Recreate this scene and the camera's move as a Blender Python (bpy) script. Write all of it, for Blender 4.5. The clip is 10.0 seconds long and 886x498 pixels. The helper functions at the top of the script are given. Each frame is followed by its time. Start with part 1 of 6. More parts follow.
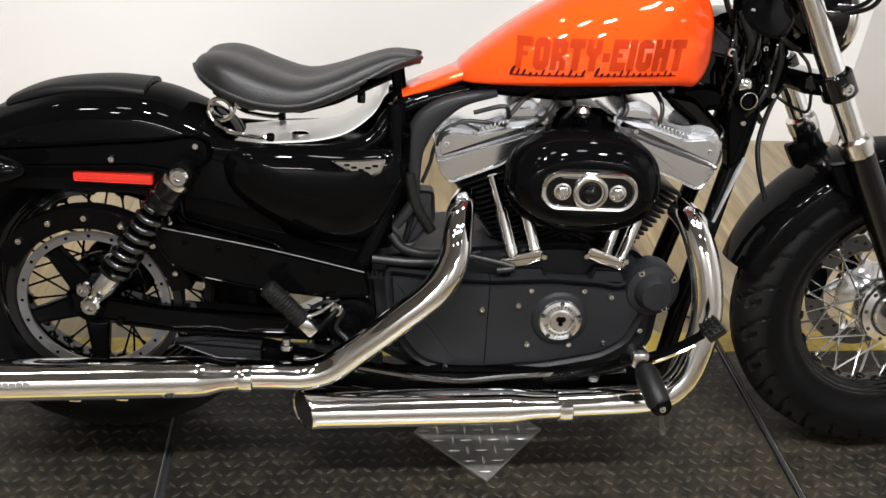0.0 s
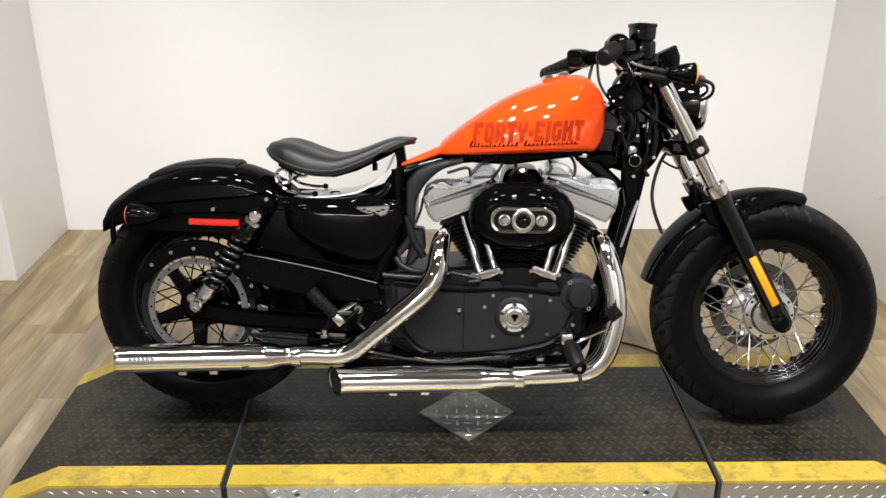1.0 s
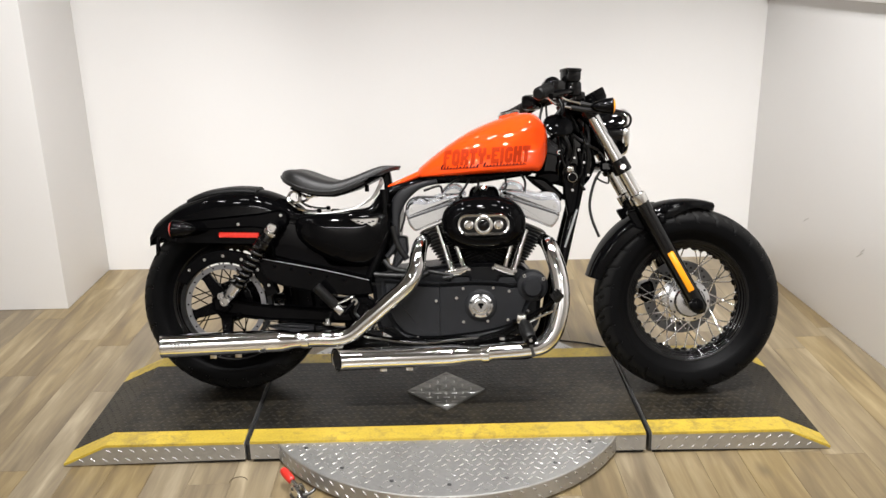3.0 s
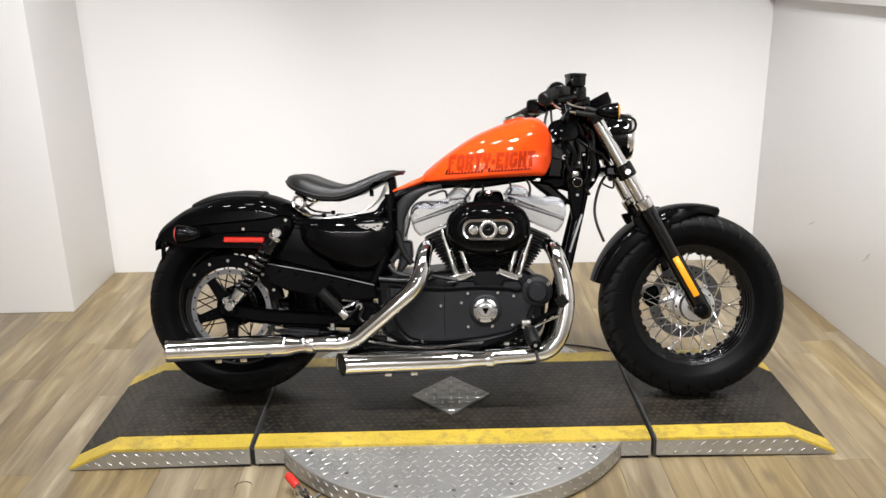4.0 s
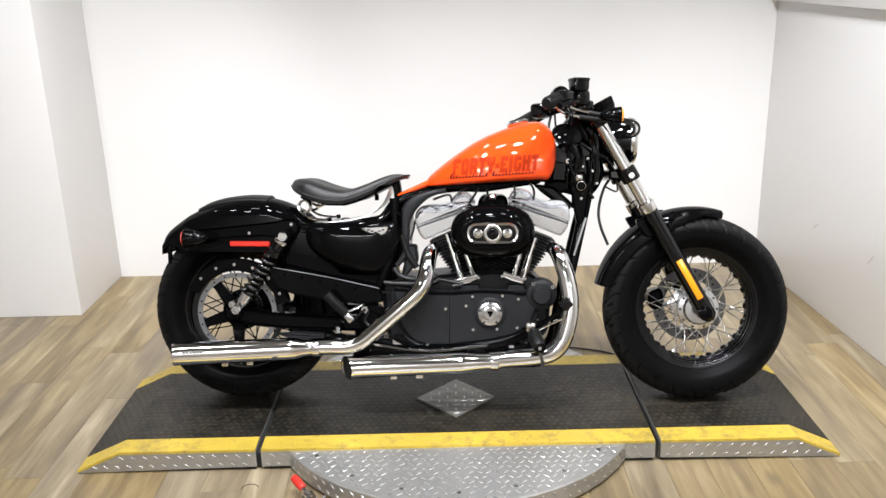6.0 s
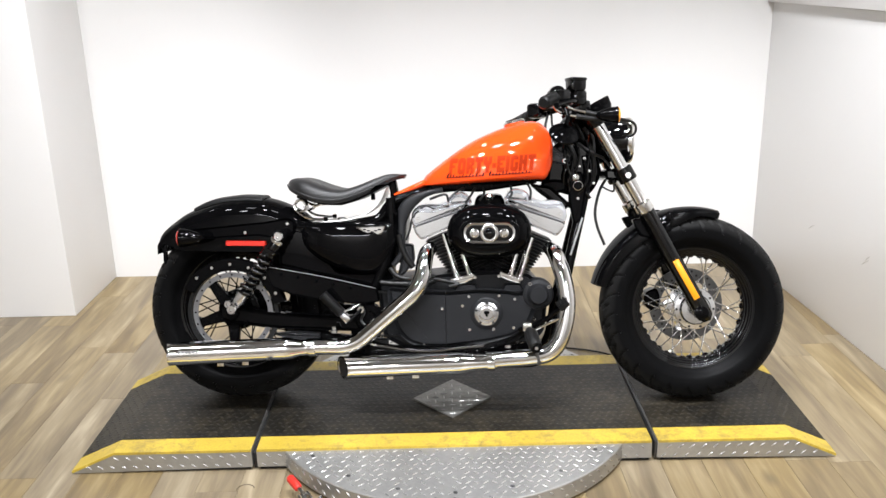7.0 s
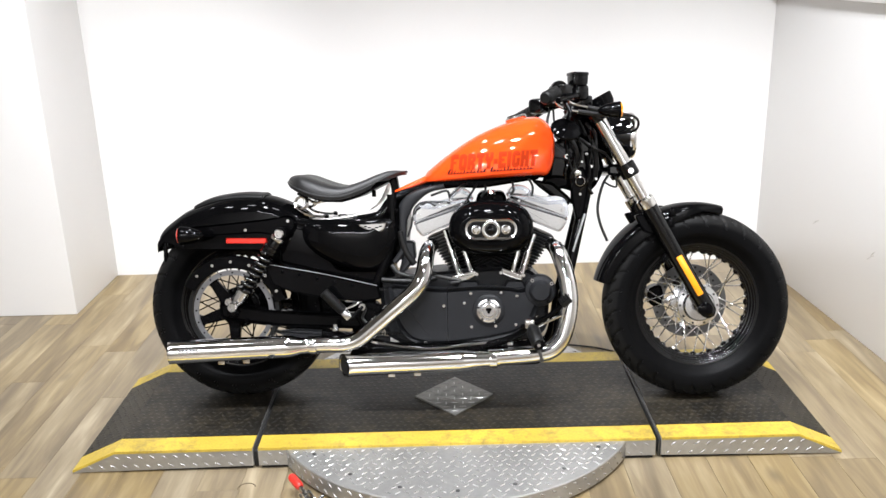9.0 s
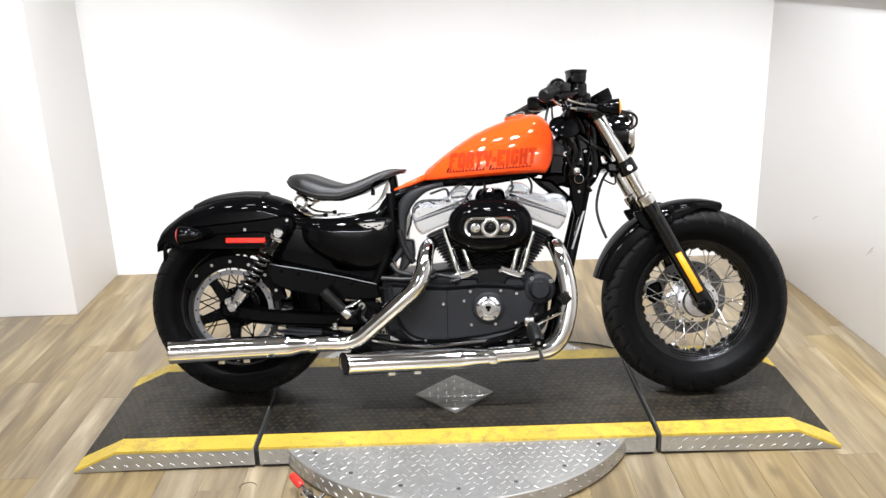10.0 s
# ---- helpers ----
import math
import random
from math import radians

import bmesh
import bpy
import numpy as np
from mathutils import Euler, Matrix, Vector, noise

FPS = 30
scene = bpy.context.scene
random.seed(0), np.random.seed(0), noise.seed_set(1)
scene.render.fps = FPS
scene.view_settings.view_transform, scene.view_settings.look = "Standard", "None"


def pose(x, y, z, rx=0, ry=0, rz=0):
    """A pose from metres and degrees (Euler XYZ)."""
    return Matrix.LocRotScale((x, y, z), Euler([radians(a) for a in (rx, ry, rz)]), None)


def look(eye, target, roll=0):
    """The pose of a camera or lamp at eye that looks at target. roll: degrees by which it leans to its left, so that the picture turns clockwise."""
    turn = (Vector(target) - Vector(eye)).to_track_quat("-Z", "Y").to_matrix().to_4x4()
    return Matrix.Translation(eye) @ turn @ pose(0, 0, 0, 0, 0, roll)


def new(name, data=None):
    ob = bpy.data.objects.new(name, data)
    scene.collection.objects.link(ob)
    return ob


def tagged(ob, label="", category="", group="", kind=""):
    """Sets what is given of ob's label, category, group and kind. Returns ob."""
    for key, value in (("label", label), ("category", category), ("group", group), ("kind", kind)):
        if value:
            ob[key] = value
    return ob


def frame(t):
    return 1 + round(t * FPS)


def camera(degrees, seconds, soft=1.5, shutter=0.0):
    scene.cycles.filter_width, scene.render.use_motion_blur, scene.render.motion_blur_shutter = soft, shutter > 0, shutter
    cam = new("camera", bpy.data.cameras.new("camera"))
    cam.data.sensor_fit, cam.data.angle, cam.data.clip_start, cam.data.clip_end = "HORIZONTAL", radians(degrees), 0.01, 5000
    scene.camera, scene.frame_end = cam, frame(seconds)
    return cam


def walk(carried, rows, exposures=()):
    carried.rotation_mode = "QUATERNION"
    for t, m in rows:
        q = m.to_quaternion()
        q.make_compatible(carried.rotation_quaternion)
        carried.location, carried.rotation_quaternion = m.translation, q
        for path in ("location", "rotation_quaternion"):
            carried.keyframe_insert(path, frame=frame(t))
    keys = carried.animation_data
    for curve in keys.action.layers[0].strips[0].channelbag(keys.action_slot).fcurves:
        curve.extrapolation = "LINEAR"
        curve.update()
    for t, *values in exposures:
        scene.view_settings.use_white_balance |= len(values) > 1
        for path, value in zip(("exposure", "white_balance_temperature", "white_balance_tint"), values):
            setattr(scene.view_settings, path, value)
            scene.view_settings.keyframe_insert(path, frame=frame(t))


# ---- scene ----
cam = camera(54.0, 10.0)
PATH = [
    (0.0, (-0.278, -1.408, 1.362), (-0.049, 0.252, 0.271), 4.46),
    (0.1, (-0.288, -1.505, 1.368), (-0.096, 0.168, 0.289), 2.96),
    (0.2, (-0.289, -1.589, 1.397), (-0.109, 0.109, 0.356), 1.22),
    (0.3, (-0.289, -1.679, 1.411), (-0.144, 0.042, 0.403), 0.11),
    (0.4, (-0.285, -1.757, 1.431), (-0.117, -0.015, 0.462), -0.51),
    (0.5, (-0.238, -1.822, 1.461), (-0.105, -0.056, 0.532), -0.95),
    (0.7, (-0.218, -1.985, 1.460), (-0.081, -0.173, 0.626), 0.13),
    (1.0, (-0.115, -2.180, 1.461), (-0.074, -0.345, 0.665), 0.41),
    (1.2, (-0.093, -2.307, 1.465), (-0.071, -0.457, 0.704), -0.08),
    (1.3, (-0.093, -2.381, 1.454), (-0.062, -0.509, 0.750), -0.51),
    (1.5, (-0.085, -2.488, 1.450), (-0.060, -0.601, 0.788), -0.41),
    (1.7, (-0.104, -2.610, 1.443), (-0.095, -0.726, 0.774), -1.14),
    (1.8, (-0.119, -2.676, 1.451), (-0.094, -0.791, 0.785), -0.86),
    (2.0, (-0.138, -2.759, 1.475), (-0.095, -0.867, 0.827), -1.37),
    (2.2, (-0.131, -2.815, 1.478), (-0.066, -0.920, 0.842), -2.05),
    (2.5, (-0.064, -2.798, 1.461), (-0.026, -0.906, 0.814), 0.23),
    (2.7, (-0.026, -2.789, 1.443), (0.003, -0.888, 0.821), -0.70),
    (3.8, (-0.010, -2.773, 1.476), (-0.014, -0.877, 0.840), -1.38),
    (4.0, (-0.014, -2.776, 1.465), (-0.015, -0.876, 0.840), -1.28),
    (4.5, (-0.015, -2.788, 1.466), (-0.010, -0.880, 0.866), -1.38),
    (5.0, (-0.015, -2.793, 1.464), (-0.014, -0.888, 0.856), -1.16),
    (5.5, (-0.019, -2.792, 1.465), (-0.023, -0.889, 0.850), -1.42),
    (5.7, (-0.016, -2.792, 1.470), (-0.029, -0.891, 0.853), -1.47),
    (6.8, (-0.012, -2.787, 1.471), (-0.014, -0.885, 0.855), -1.45),
    (7.0, (-0.019, -2.788, 1.463), (-0.019, -0.884, 0.849), -1.33),
    (7.5, (-0.018, -2.784, 1.462), (-0.024, -0.882, 0.846), -1.44),
    (8.0, (-0.022, -2.782, 1.465), (-0.023, -0.879, 0.850), -0.63),
    (8.5, (-0.021, -2.778, 1.466), (-0.021, -0.871, 0.863), -1.18),
    (9.0, (-0.013, -2.771, 1.456), (-0.021, -0.869, 0.836), -1.64),
    (9.5, (-0.016, -2.769, 1.456), (-0.024, -0.867, 0.838), -1.59),
    (10.0, (-0.011, -2.772, 1.460), (-0.019, -0.873, 0.834), -2.01),
]
walk(cam, [(t, look(eye, target, roll)) for t, eye, target, roll in PATH],
     exposures=[(0.0, -1.12, 6600, 10), (1.0, -1.14, 6700, 10), (2.5, -1.11, 6720, 10), (4.5, -1.04, 6500, 10), (5.5, -0.96, 6420, 10), (7.0, -0.83, 6350, 10), (8.5, -0.74, 6320, 10), (10.0, -0.69, 6320, 10)])

# ---- room light ----
world = bpy.data.worlds.new("world")
scene.world = world
world.use_nodes = True
world.node_tree.nodes["Background"].inputs[0].default_value = (1.0, 0.96, 0.9, 1)
world.node_tree.nodes["Background"].inputs[1].default_value = 0.012


def area_lamp(x, y, z, w, h, power, turn=0.0, target=None):
    data = bpy.data.lights.new("rear_fill_tube", "AREA")
    data.shape, data.size, data.size_y = "RECTANGLE", w, h
    data.energy, data.color = power, LAMP_COLOUR
    ob = new("rear_fill_tube", data)
    ob.matrix_basis = look((x, y, z), target) if target else pose(x, y, z, 0, 0, turn)
    return tagged(ob, "unseen white tube added to brighten the rear wall for chrome reflections", "lamp", "ceiling lamps")


def spot_lamp(x, y, z, power, target=None, wide=84, radius=0.06):
    """A ceiling spot or added fill, its housing cutting the light off outside the cone."""
    data = bpy.data.lights.new("ceiling_or_fill_spot", "SPOT")
    data.energy, data.color, data.shadow_soft_size = power, LAMP_COLOUR, radius
    data.spot_size, data.spot_blend = radians(wide), 0.8
    ob = new("ceiling_or_fill_spot", data)
    ob.matrix_basis = look((x, y, z), target) if target else pose(x, y, z)
    return tagged(ob, "white recessed ceiling spot over the display bay, some added as fill", "lamp", "ceiling lamps")


LAMP_COLOUR = (0.97, 0.975, 1.0)
# the row of spots before the motorcycle that casts its shadow, turned down on platform and wall
for lx, power in ((-1.75, 120), (-0.85, 325), (0.0, 375), (0.85, 335), (1.75, 170)):
    spot_lamp(lx, -1.2, 2.92, power, (lx * 1.05, 0.30, 0.10), 80, 0.08)
# small spots over the bay and before it
for lx, ly, power in ((-2.2, 0.30, 45), (-0.75, 0.52, 55), (0.75, 0.52, 55), (1.8, 0.45, 55)):
    spot_lamp(lx, ly, 2.95, power)
for lx, ly in ((-1.25, -0.80), (-0.4, -0.66), (0.45, -0.80), (1.3, -0.66)):
    spot_lamp(lx, ly, 2.9, 42, (lx * 0.6, -0.1, 0.5), 90, 0.11)
# track spots farther out in the room, turned on the floor before the platform
for lx, ly in ((-1.7, -2.2), (0.0, -2.35), (1.7, -2.2)):
    spot_lamp(lx, ly, 2.9, 62, (lx * 1.0, -0.5, 0.0), 70)
# fill spots added in place of wall bounce, on the side panel and stepped wall
spot_lamp(-1.0, -0.65, 2.92, 100, (-1.80, 0.90, 0.55), 60)
spot_lamp(0.55, -0.65, 2.92, 390, (1.60, 0.40, 0.45), 66)
spot_lamp(-0.35, -0.45, 2.92, 205, (-1.69, 1.15, 0.45), 52)
# unseen tubes added to light the rear wall that the chrome mirrors
for lx in (-1.0, 1.0):
    area_lamp(lx * 1.6, -4.9, 2.95, 1.25, 0.10, 150)

# ---- materials ----


def mat(name, colour, rough=0.5, metal=0.0, vary=0.12, scale=6.0, fine=90.0, bump=0.0, coat=0.0, rough_vary=0.08, tint=None, coords="Object", stretch=(1, 1, 1), random_tint=0.0, spec=0.5):
    """A surface with variation at two scales: broad stains and fine grain."""
    m = bpy.data.materials.new(name)
    m.use_nodes = True
    nt = m.node_tree
    n, l = nt.nodes, nt.links
    b = n["Principled BSDF"]
    tc = n.new("ShaderNodeTexCoord")
    mp = n.new("ShaderNodeMapping")
    mp.inputs["Scale"].default_value = stretch
    l.new(tc.outputs[coords], mp.inputs[0])
    broad = n.new("ShaderNodeTexNoise")
    broad.inputs["Scale"].default_value, broad.inputs["Detail"].default_value = scale, 5
    grain = n.new("ShaderNodeTexNoise")
    grain.inputs["Scale"].default_value, grain.inputs["Detail"].default_value = fine, 3
    l.new(mp.outputs[0], broad.inputs[0])
    l.new(mp.outputs[0], grain.inputs[0])
    mixf = n.new("ShaderNodeMath")
    mixf.operation = "MULTIPLY_ADD"
    l.new(broad.outputs[0], mixf.inputs[0])
    mixf.inputs[1].default_value = 0.65
    g2 = n.new("ShaderNodeMath")
    g2.operation = "MULTIPLY"
    g2.inputs[1].default_value = 0.35
    l.new(grain.outputs[0], g2.inputs[0])
    l.new(g2.outputs[0], mixf.inputs[2])
    ramp = n.new("ShaderNodeValToRGB")
    lo = [c * (1 - vary) for c in colour]
    hi = list(tint) if tint else [min(1, c * (1 + vary)) for c in colour]
    ramp.color_ramp.elements[0].position, ramp.color_ramp.elements[1].position = 0.32, 0.68
    ramp.color_ramp.elements[0].color, ramp.color_ramp.elements[1].color = (*lo, 1), (*hi, 1)
    l.new(mixf.outputs[0], ramp.inputs[0])
    out = ramp.outputs[0]
    if random_tint:
        info = n.new("ShaderNodeObjectInfo")
        hsv = n.new("ShaderNodeHueSaturation")
        mr = n.new("ShaderNodeMapRange")
        mr.inputs[3].default_value, mr.inputs[4].default_value = 1 - random_tint, 1 + random_tint
        l.new(info.outputs["Random"], mr.inputs[0])
        l.new(mr.outputs[0], hsv.inputs["Value"])
        l.new(out, hsv.inputs["Color"])
        out = hsv.outputs[0]
    l.new(out, b.inputs["Base Color"])
    rr = n.new("ShaderNodeMapRange")
    rr.inputs[3].default_value, rr.inputs[4].default_value = max(0.01, rough - rough_vary), min(1, rough + rough_vary)
    l.new(mixf.outputs[0], rr.inputs[0])
    l.new(rr.outputs[0], b.inputs["Roughness"])
    b.inputs["Metallic"].default_value = metal
    b.inputs["Specular IOR Level"].default_value = spec
    b.inputs["Coat Weight"].default_value = coat
    b.inputs["Coat Roughness"].default_value = 0.03
    if bump:
        bp = n.new("ShaderNodeBump")
        bp.inputs["Strength"].default_value, bp.inputs["Distance"].default_value = bump, 0.002
        l.new(grain.outputs[0], bp.inputs["Height"])
        l.new(bp.outputs[0], b.inputs["Normal"])
    return m


def glow_free(name, colour, rough):
    m = mat(name, colour, rough, 0, 0.1, 30, 300, 0, 0.6, 0.02)
    return m


CHROME = mat("chrome", (0.90, 0.90, 0.90), 0.05, 1.0, 0.02, 9, 120, 0.0, 0, 0.03)
CHROME_WORN = mat("worn_chrome", (0.78, 0.77, 0.75), 0.16, 1.0, 0.08, 25, 260, 0.05, 0, 0.08)
POLISHED = mat("polished_aluminium", (0.90, 0.91, 0.93), 0.19, 1.0, 0.03, 9, 60, 0.0, 0, 0.04)
RIM_BLACK = mat("rim_black_enamel", (0.0018, 0.0018, 0.002), 0.05, 0, 0.2, 8, 300, 0.0, 0.85, 0.03, spec=0.0)
GLOSS_BLACK = mat("gloss_black_paint", (0.0018, 0.0018, 0.002), 0.06, 0, 0.2, 8, 300, 0.0, 0.20, 0.03, spec=0.0)
BRIGHT_BLACK = mat("bright_black_enamel", (0.0018, 0.0018, 0.002), 0.05, 0, 0.2, 8, 300, 0.0, 0.27, 0.03, spec=0.0)
COIL_BLACK = mat("black_spring_enamel", (0.0035, 0.0035, 0.004), 0.20, 0, 0.2, 14, 250, 0.0, 0.8, 0.05, spec=0.6)
SATIN_BLACK = mat("satin_black_metal", (0.0018, 0.0018, 0.0020), 0.24, 0, 0.2, 14, 250, 0.05, 0, 0.08, spec=0.07)
WRINKLE = mat("black_wrinkle_powder_coat", (0.0132, 0.0137, 0.0153), 0.46, 0, 0.14, 16, 700, 0.22, 0, 0.06, spec=0.22)
GREY_PLASTIC = mat("grey_plastic", (0.014, 0.0145, 0.016), 0.40, 0, 0.12, 14, 400, 0.1, 0, 0.06, spec=0.3)
ORANGE = mat("orange_tank_paint", (0.84, 0.070, 0.008), 0.5, 0, 0.03, 5, 500, 0.0, 1.0, 0.03, spec=0.0)
DECAL = mat("dark_orange_decal", (0.37, 0.030, 0.006), 0.5, 0, 0.10, 20, 300, 0.0, 0.0, 0.04, spec=0.04)
SCRIPT = mat("black_red_decal", (0.035, 0.005, 0.005), 0.4, 0, 0.1, 20, 300, 0.0, 0.0, 0.04, spec=0.12)
LEATHER = mat("black_leather", (0.0125, 0.0123, 0.0125), 0.40, 0, 0.25, 14, 520, 0.45, 0, 0.10)
RUBBER = mat("black_rubber", (0.0045, 0.0045, 0.0045), 0.46, 0, 0.2, 20, 300, 0.2, 0, 0.08, spec=0.28)
PULLEY_GREY = mat("grey_pulley", (0.24, 0.24, 0.25), 0.38, 0.85, 0.1, 22, 300, 0.08, 0, 0.08)
RED_LENS = glow_free("red_reflector", (0.60, 0.030, 0.018), 0.18)
AMBER = glow_free("amber_reflector", (0.95, 0.33, 0.01), 0.18)
# near-black that puts the shade of gaps and holes into the colour
DARK = mat("cavity_shade", (0.006, 0.006, 0.006), 0.7, 0, 0.2, 20, 200)
SATIN_METAL = mat("bright_satin_metal", (0.86, 0.85, 0.83), 0.30, 0.75, 0.04, 12, 90, 0.0, 0, 0.05)
STEEL = mat("brake_disc_steel", (0.13, 0.13, 0.13), 0.34, 0.9, 0.1, 30, 300, 0.05, 0, 0.08)
LABEL_GREY = mat("pale_label", (0.27, 0.27, 0.27), 0.4, 0, 0.2, 60, 300)
WALL = mat("white_wall_paint", (0.80, 0.79, 0.775), 0.50, 0, 0.018, 1.2, 220, 0.06, 0, 0.06)
SIDE_WALL = mat("white_satin_panel", (0.80, 0.79, 0.775), 0.33, 0, 0.018, 1.2, 220, 0.04, 0, 0.06)
FAR_WALL = mat("beige_wall_paint", (0.60, 0.58, 0.55), 0.6, 0, 0.1, 0.8, 120)
# ceiling out of view, its grey toned down so gloss black reflects a dim room
CEILING = mat("dimmed_ceiling", (0.22, 0.218, 0.212), 0.8, 0, 0.05, 1.5, 90)
TREAD = mat("aluminium_tread_plate", (0.42, 0.415, 0.40), 0.36, 0.65, 0.16, 4, 60, 0.06, 0, 0.12)
PLATE = mat("dull_tread_plate", (0.24, 0.235, 0.22), 0.40, 0.6, 0.3, 14, 90, 0.06, 0, 0.12)
TREAD_LUG = mat("worn_tread_lug", (0.64, 0.63, 0.61), 0.26, 0.8, 0.12, 30, 200, 0.05, 0, 0.08)
RED_GRIP = mat("red_vinyl_grip", (0.62, 0.030, 0.02), 0.35, 0, 0.12, 30, 200)
CABLE = mat("black_cable", (0.004, 0.004, 0.004), 0.42, 0, 0.2, 40, 300)
LENS = mat("clear_lens", (0.80, 0.82, 0.85), 0.05, 0.2, 0.05, 20, 200, 0, 1.0, 0.02)
SCUFF_DARK = mat("brown_scuff", (0.085, 0.06, 0.035), 0.6, 0, 0.2, 60, 300)
SCUFF = mat("grey_scuff", (0.66, 0.645, 0.62), 0.6, 0, 0.1, 30, 200)


def worn_paint(name, colour, under, amount, rough, lift=0.0):
    """Paint over metal, rubbed through in patches and dusty."""
    m = mat(name, colour, rough, 0, 0.22, 7, 140, 0.3, 0, 0.10)
    nt = m.node_tree
    n, l = nt.nodes, nt.links
    b = n["Principled BSDF"]
    old = b.inputs["Base Color"].links[0].from_socket
    tc = n.new("ShaderNodeTexCoord")
    wear = n.new("ShaderNodeTexNoise")
    wear.inputs["Scale"].default_value, wear.inputs["Detail"].default_value, wear.inputs["Roughness"].default_value = 34, 9, 0.72
    l.new(tc.outputs["Object"], wear.inputs[0])
    big = n.new("ShaderNodeTexNoise")
    big.inputs["Scale"].default_value, big.inputs["Detail"].default_value = 2.2, 3
    l.new(tc.outputs["Object"], big.inputs[0])
    add = n.new("ShaderNodeMath")
    add.operation = "MULTIPLY_ADD"
    add.inputs[1].default_value = 0.35
    l.new(big.outputs[0], add.inputs[0])
    l.new(wear.outputs[0], add.inputs[2])
    ramp = n.new("ShaderNodeValToRGB")
    ramp.color_ramp.elements[0].position, ramp.color_ramp.elements[1].position = 0.72 - amount, 0.98 - amount
    l.new(add.outputs[0], ramp.inputs[0])
    mix = n.new("ShaderNodeMix")
    mix.data_type = "RGBA"
    l.new(ramp.outputs[0], mix.inputs["Factor"])
    l.new(old, mix.inputs["A"])
    mix.inputs["B"].default_value = (*under, 1)
    l.new(mix.outputs["Result"], b.inputs["Base Color"])
    return m


MAT_BLACK = worn_paint("worn_black_non_slip_paint", (0.0072, 0.0062, 0.0045), (0.036, 0.029, 0.018), 0.11, 0.46)
MAT_BLACK.node_tree.nodes["Principled BSDF"].inputs["Specular IOR Level"].default_value = 0.32
YELLOW = worn_paint("yellow_edge_paint", (0.52, 0.372, 0.045), (0.22, 0.16, 0.055), 0.05, 0.45)
MAT_LUG = worn_paint("worn_lug_tops", (0.0118, 0.0104, 0.0080), (0.050, 0.042, 0.029), 0.11, 0.46)


def plank_material():
    """Tan and grey wood-look planks: soft long streaks, fine grain, knots, and a tone of its own for each plank."""
    m = bpy.data.materials.new("wood_plank_vinyl")
    m.use_nodes = True
    n, l = m.node_tree.nodes, m.node_tree.links
    b = n["Principled BSDF"]
    info, geo = n.new("ShaderNodeObjectInfo"), n.new("ShaderNodeNewGeometry")

    def op(kind, *args):
        k = n.new("ShaderNodeMath")
        k.operation = kind
        for i, v in enumerate(args):
            if isinstance(v, (int, float)):
                k.inputs[i].default_value = v
            else:
                l.new(v, k.inputs[i])
        return k.outputs[0]

    own = op("FRACT", op("ADD", info.outputs["Random"], geo.outputs["Random Per Island"]))
    own2 = op("FRACT", op("MULTIPLY", own, 7.31))
    shift = n.new("ShaderNodeVectorMath")
    shift.operation = "MULTIPLY_ADD"
    l.new(own, shift.inputs[0])
    shift.inputs[1].default_value = (17, 31, 5)
    l.new(geo.outputs["Position"], shift.inputs[2])

    def streaks(sx, sy, detail, distort):
        mp = n.new("ShaderNodeMapping")
        mp.inputs["Scale"].default_value = (sx, sy, 1)
        l.new(shift.outputs[0], mp.inputs[0])
        k = n.new("ShaderNodeTexNoise")
        k.inputs["Scale"].default_value, k.inputs["Detail"].default_value, k.inputs["Distortion"].default_value = 1.0, detail, distort
        l.new(mp.outputs[0], k.inputs[0])
        return k.outputs[0], mp

    broad, _ = streaks(9.0, 1.15, 4, 1.0)
    middle, _ = streaks(24.0, 2.4, 4, 0.9)
    fine, _ = streaks(150.0, 5.0, 3, 0.0)
    sums = op("ADD", op("MULTIPLY", broad, 0.50), op("ADD", op("MULTIPLY", middle, 0.42), op("MULTIPLY", fine, 0.08)))
    sums = op("ADD", sums, op("MULTIPLY", op("SUBTRACT", own, 0.5), 0.05))
    ramp = n.new("ShaderNodeValToRGB")
    e = ramp.color_ramp.elements
    e[0].position, e[0].color = 0.36, (0.148, 0.108, 0.058, 1)
    e[1].position, e[1].color = 0.66, (0.390, 0.306, 0.178, 1)
    for p, c in ((0.45, (0.192, 0.142, 0.076, 1)), (0.52, (0.245, 0.184, 0.095, 1)), (0.58, (0.292, 0.226, 0.126, 1))):
        e.new(p).color = c
    l.new(sums, ramp.inputs[0])
    hsv = n.new("ShaderNodeHueSaturation")
    mr = n.new("ShaderNodeMapRange")
    mr.inputs[3].default_value, mr.inputs[4].default_value = 0.80, 1.10
    l.new(own2, mr.inputs[0])
    l.new(mr.outputs[0], hsv.inputs["Saturation"])
    l.new(ramp.outputs[0], hsv.inputs["Color"])
    # scattered small dark knots
    _, mp = streaks(6.0, 3.0, 1, 0)
    vor = n.new("ShaderNodeTexVoronoi")
    vor.inputs["Scale"].default_value = 1.0
    l.new(mp.outputs[0], vor.inputs[0])
    knot = n.new("ShaderNodeMapRange")
    knot.inputs[1].default_value, knot.inputs[2].default_value, knot.inputs[3].default_value, knot.inputs[4].default_value = 0.03, 0.17, 0.62, 0.0
    l.new(vor.outputs["Distance"], knot.inputs[0])
    some = op("MULTIPLY", knot.outputs[0], op("GREATER_THAN", own2, 0.55))
    mix = n.new("ShaderNodeMix")
    mix.data_type = "RGBA"
    l.new(some, mix.inputs["Factor"])
    l.new(hsv.outputs[0], mix.inputs["A"])
    mix.inputs["B"].default_value = (0.10, 0.075, 0.045, 1)
    l.new(mix.outputs["Result"], b.inputs["Base Color"])
    rr = n.new("ShaderNodeMapRange")
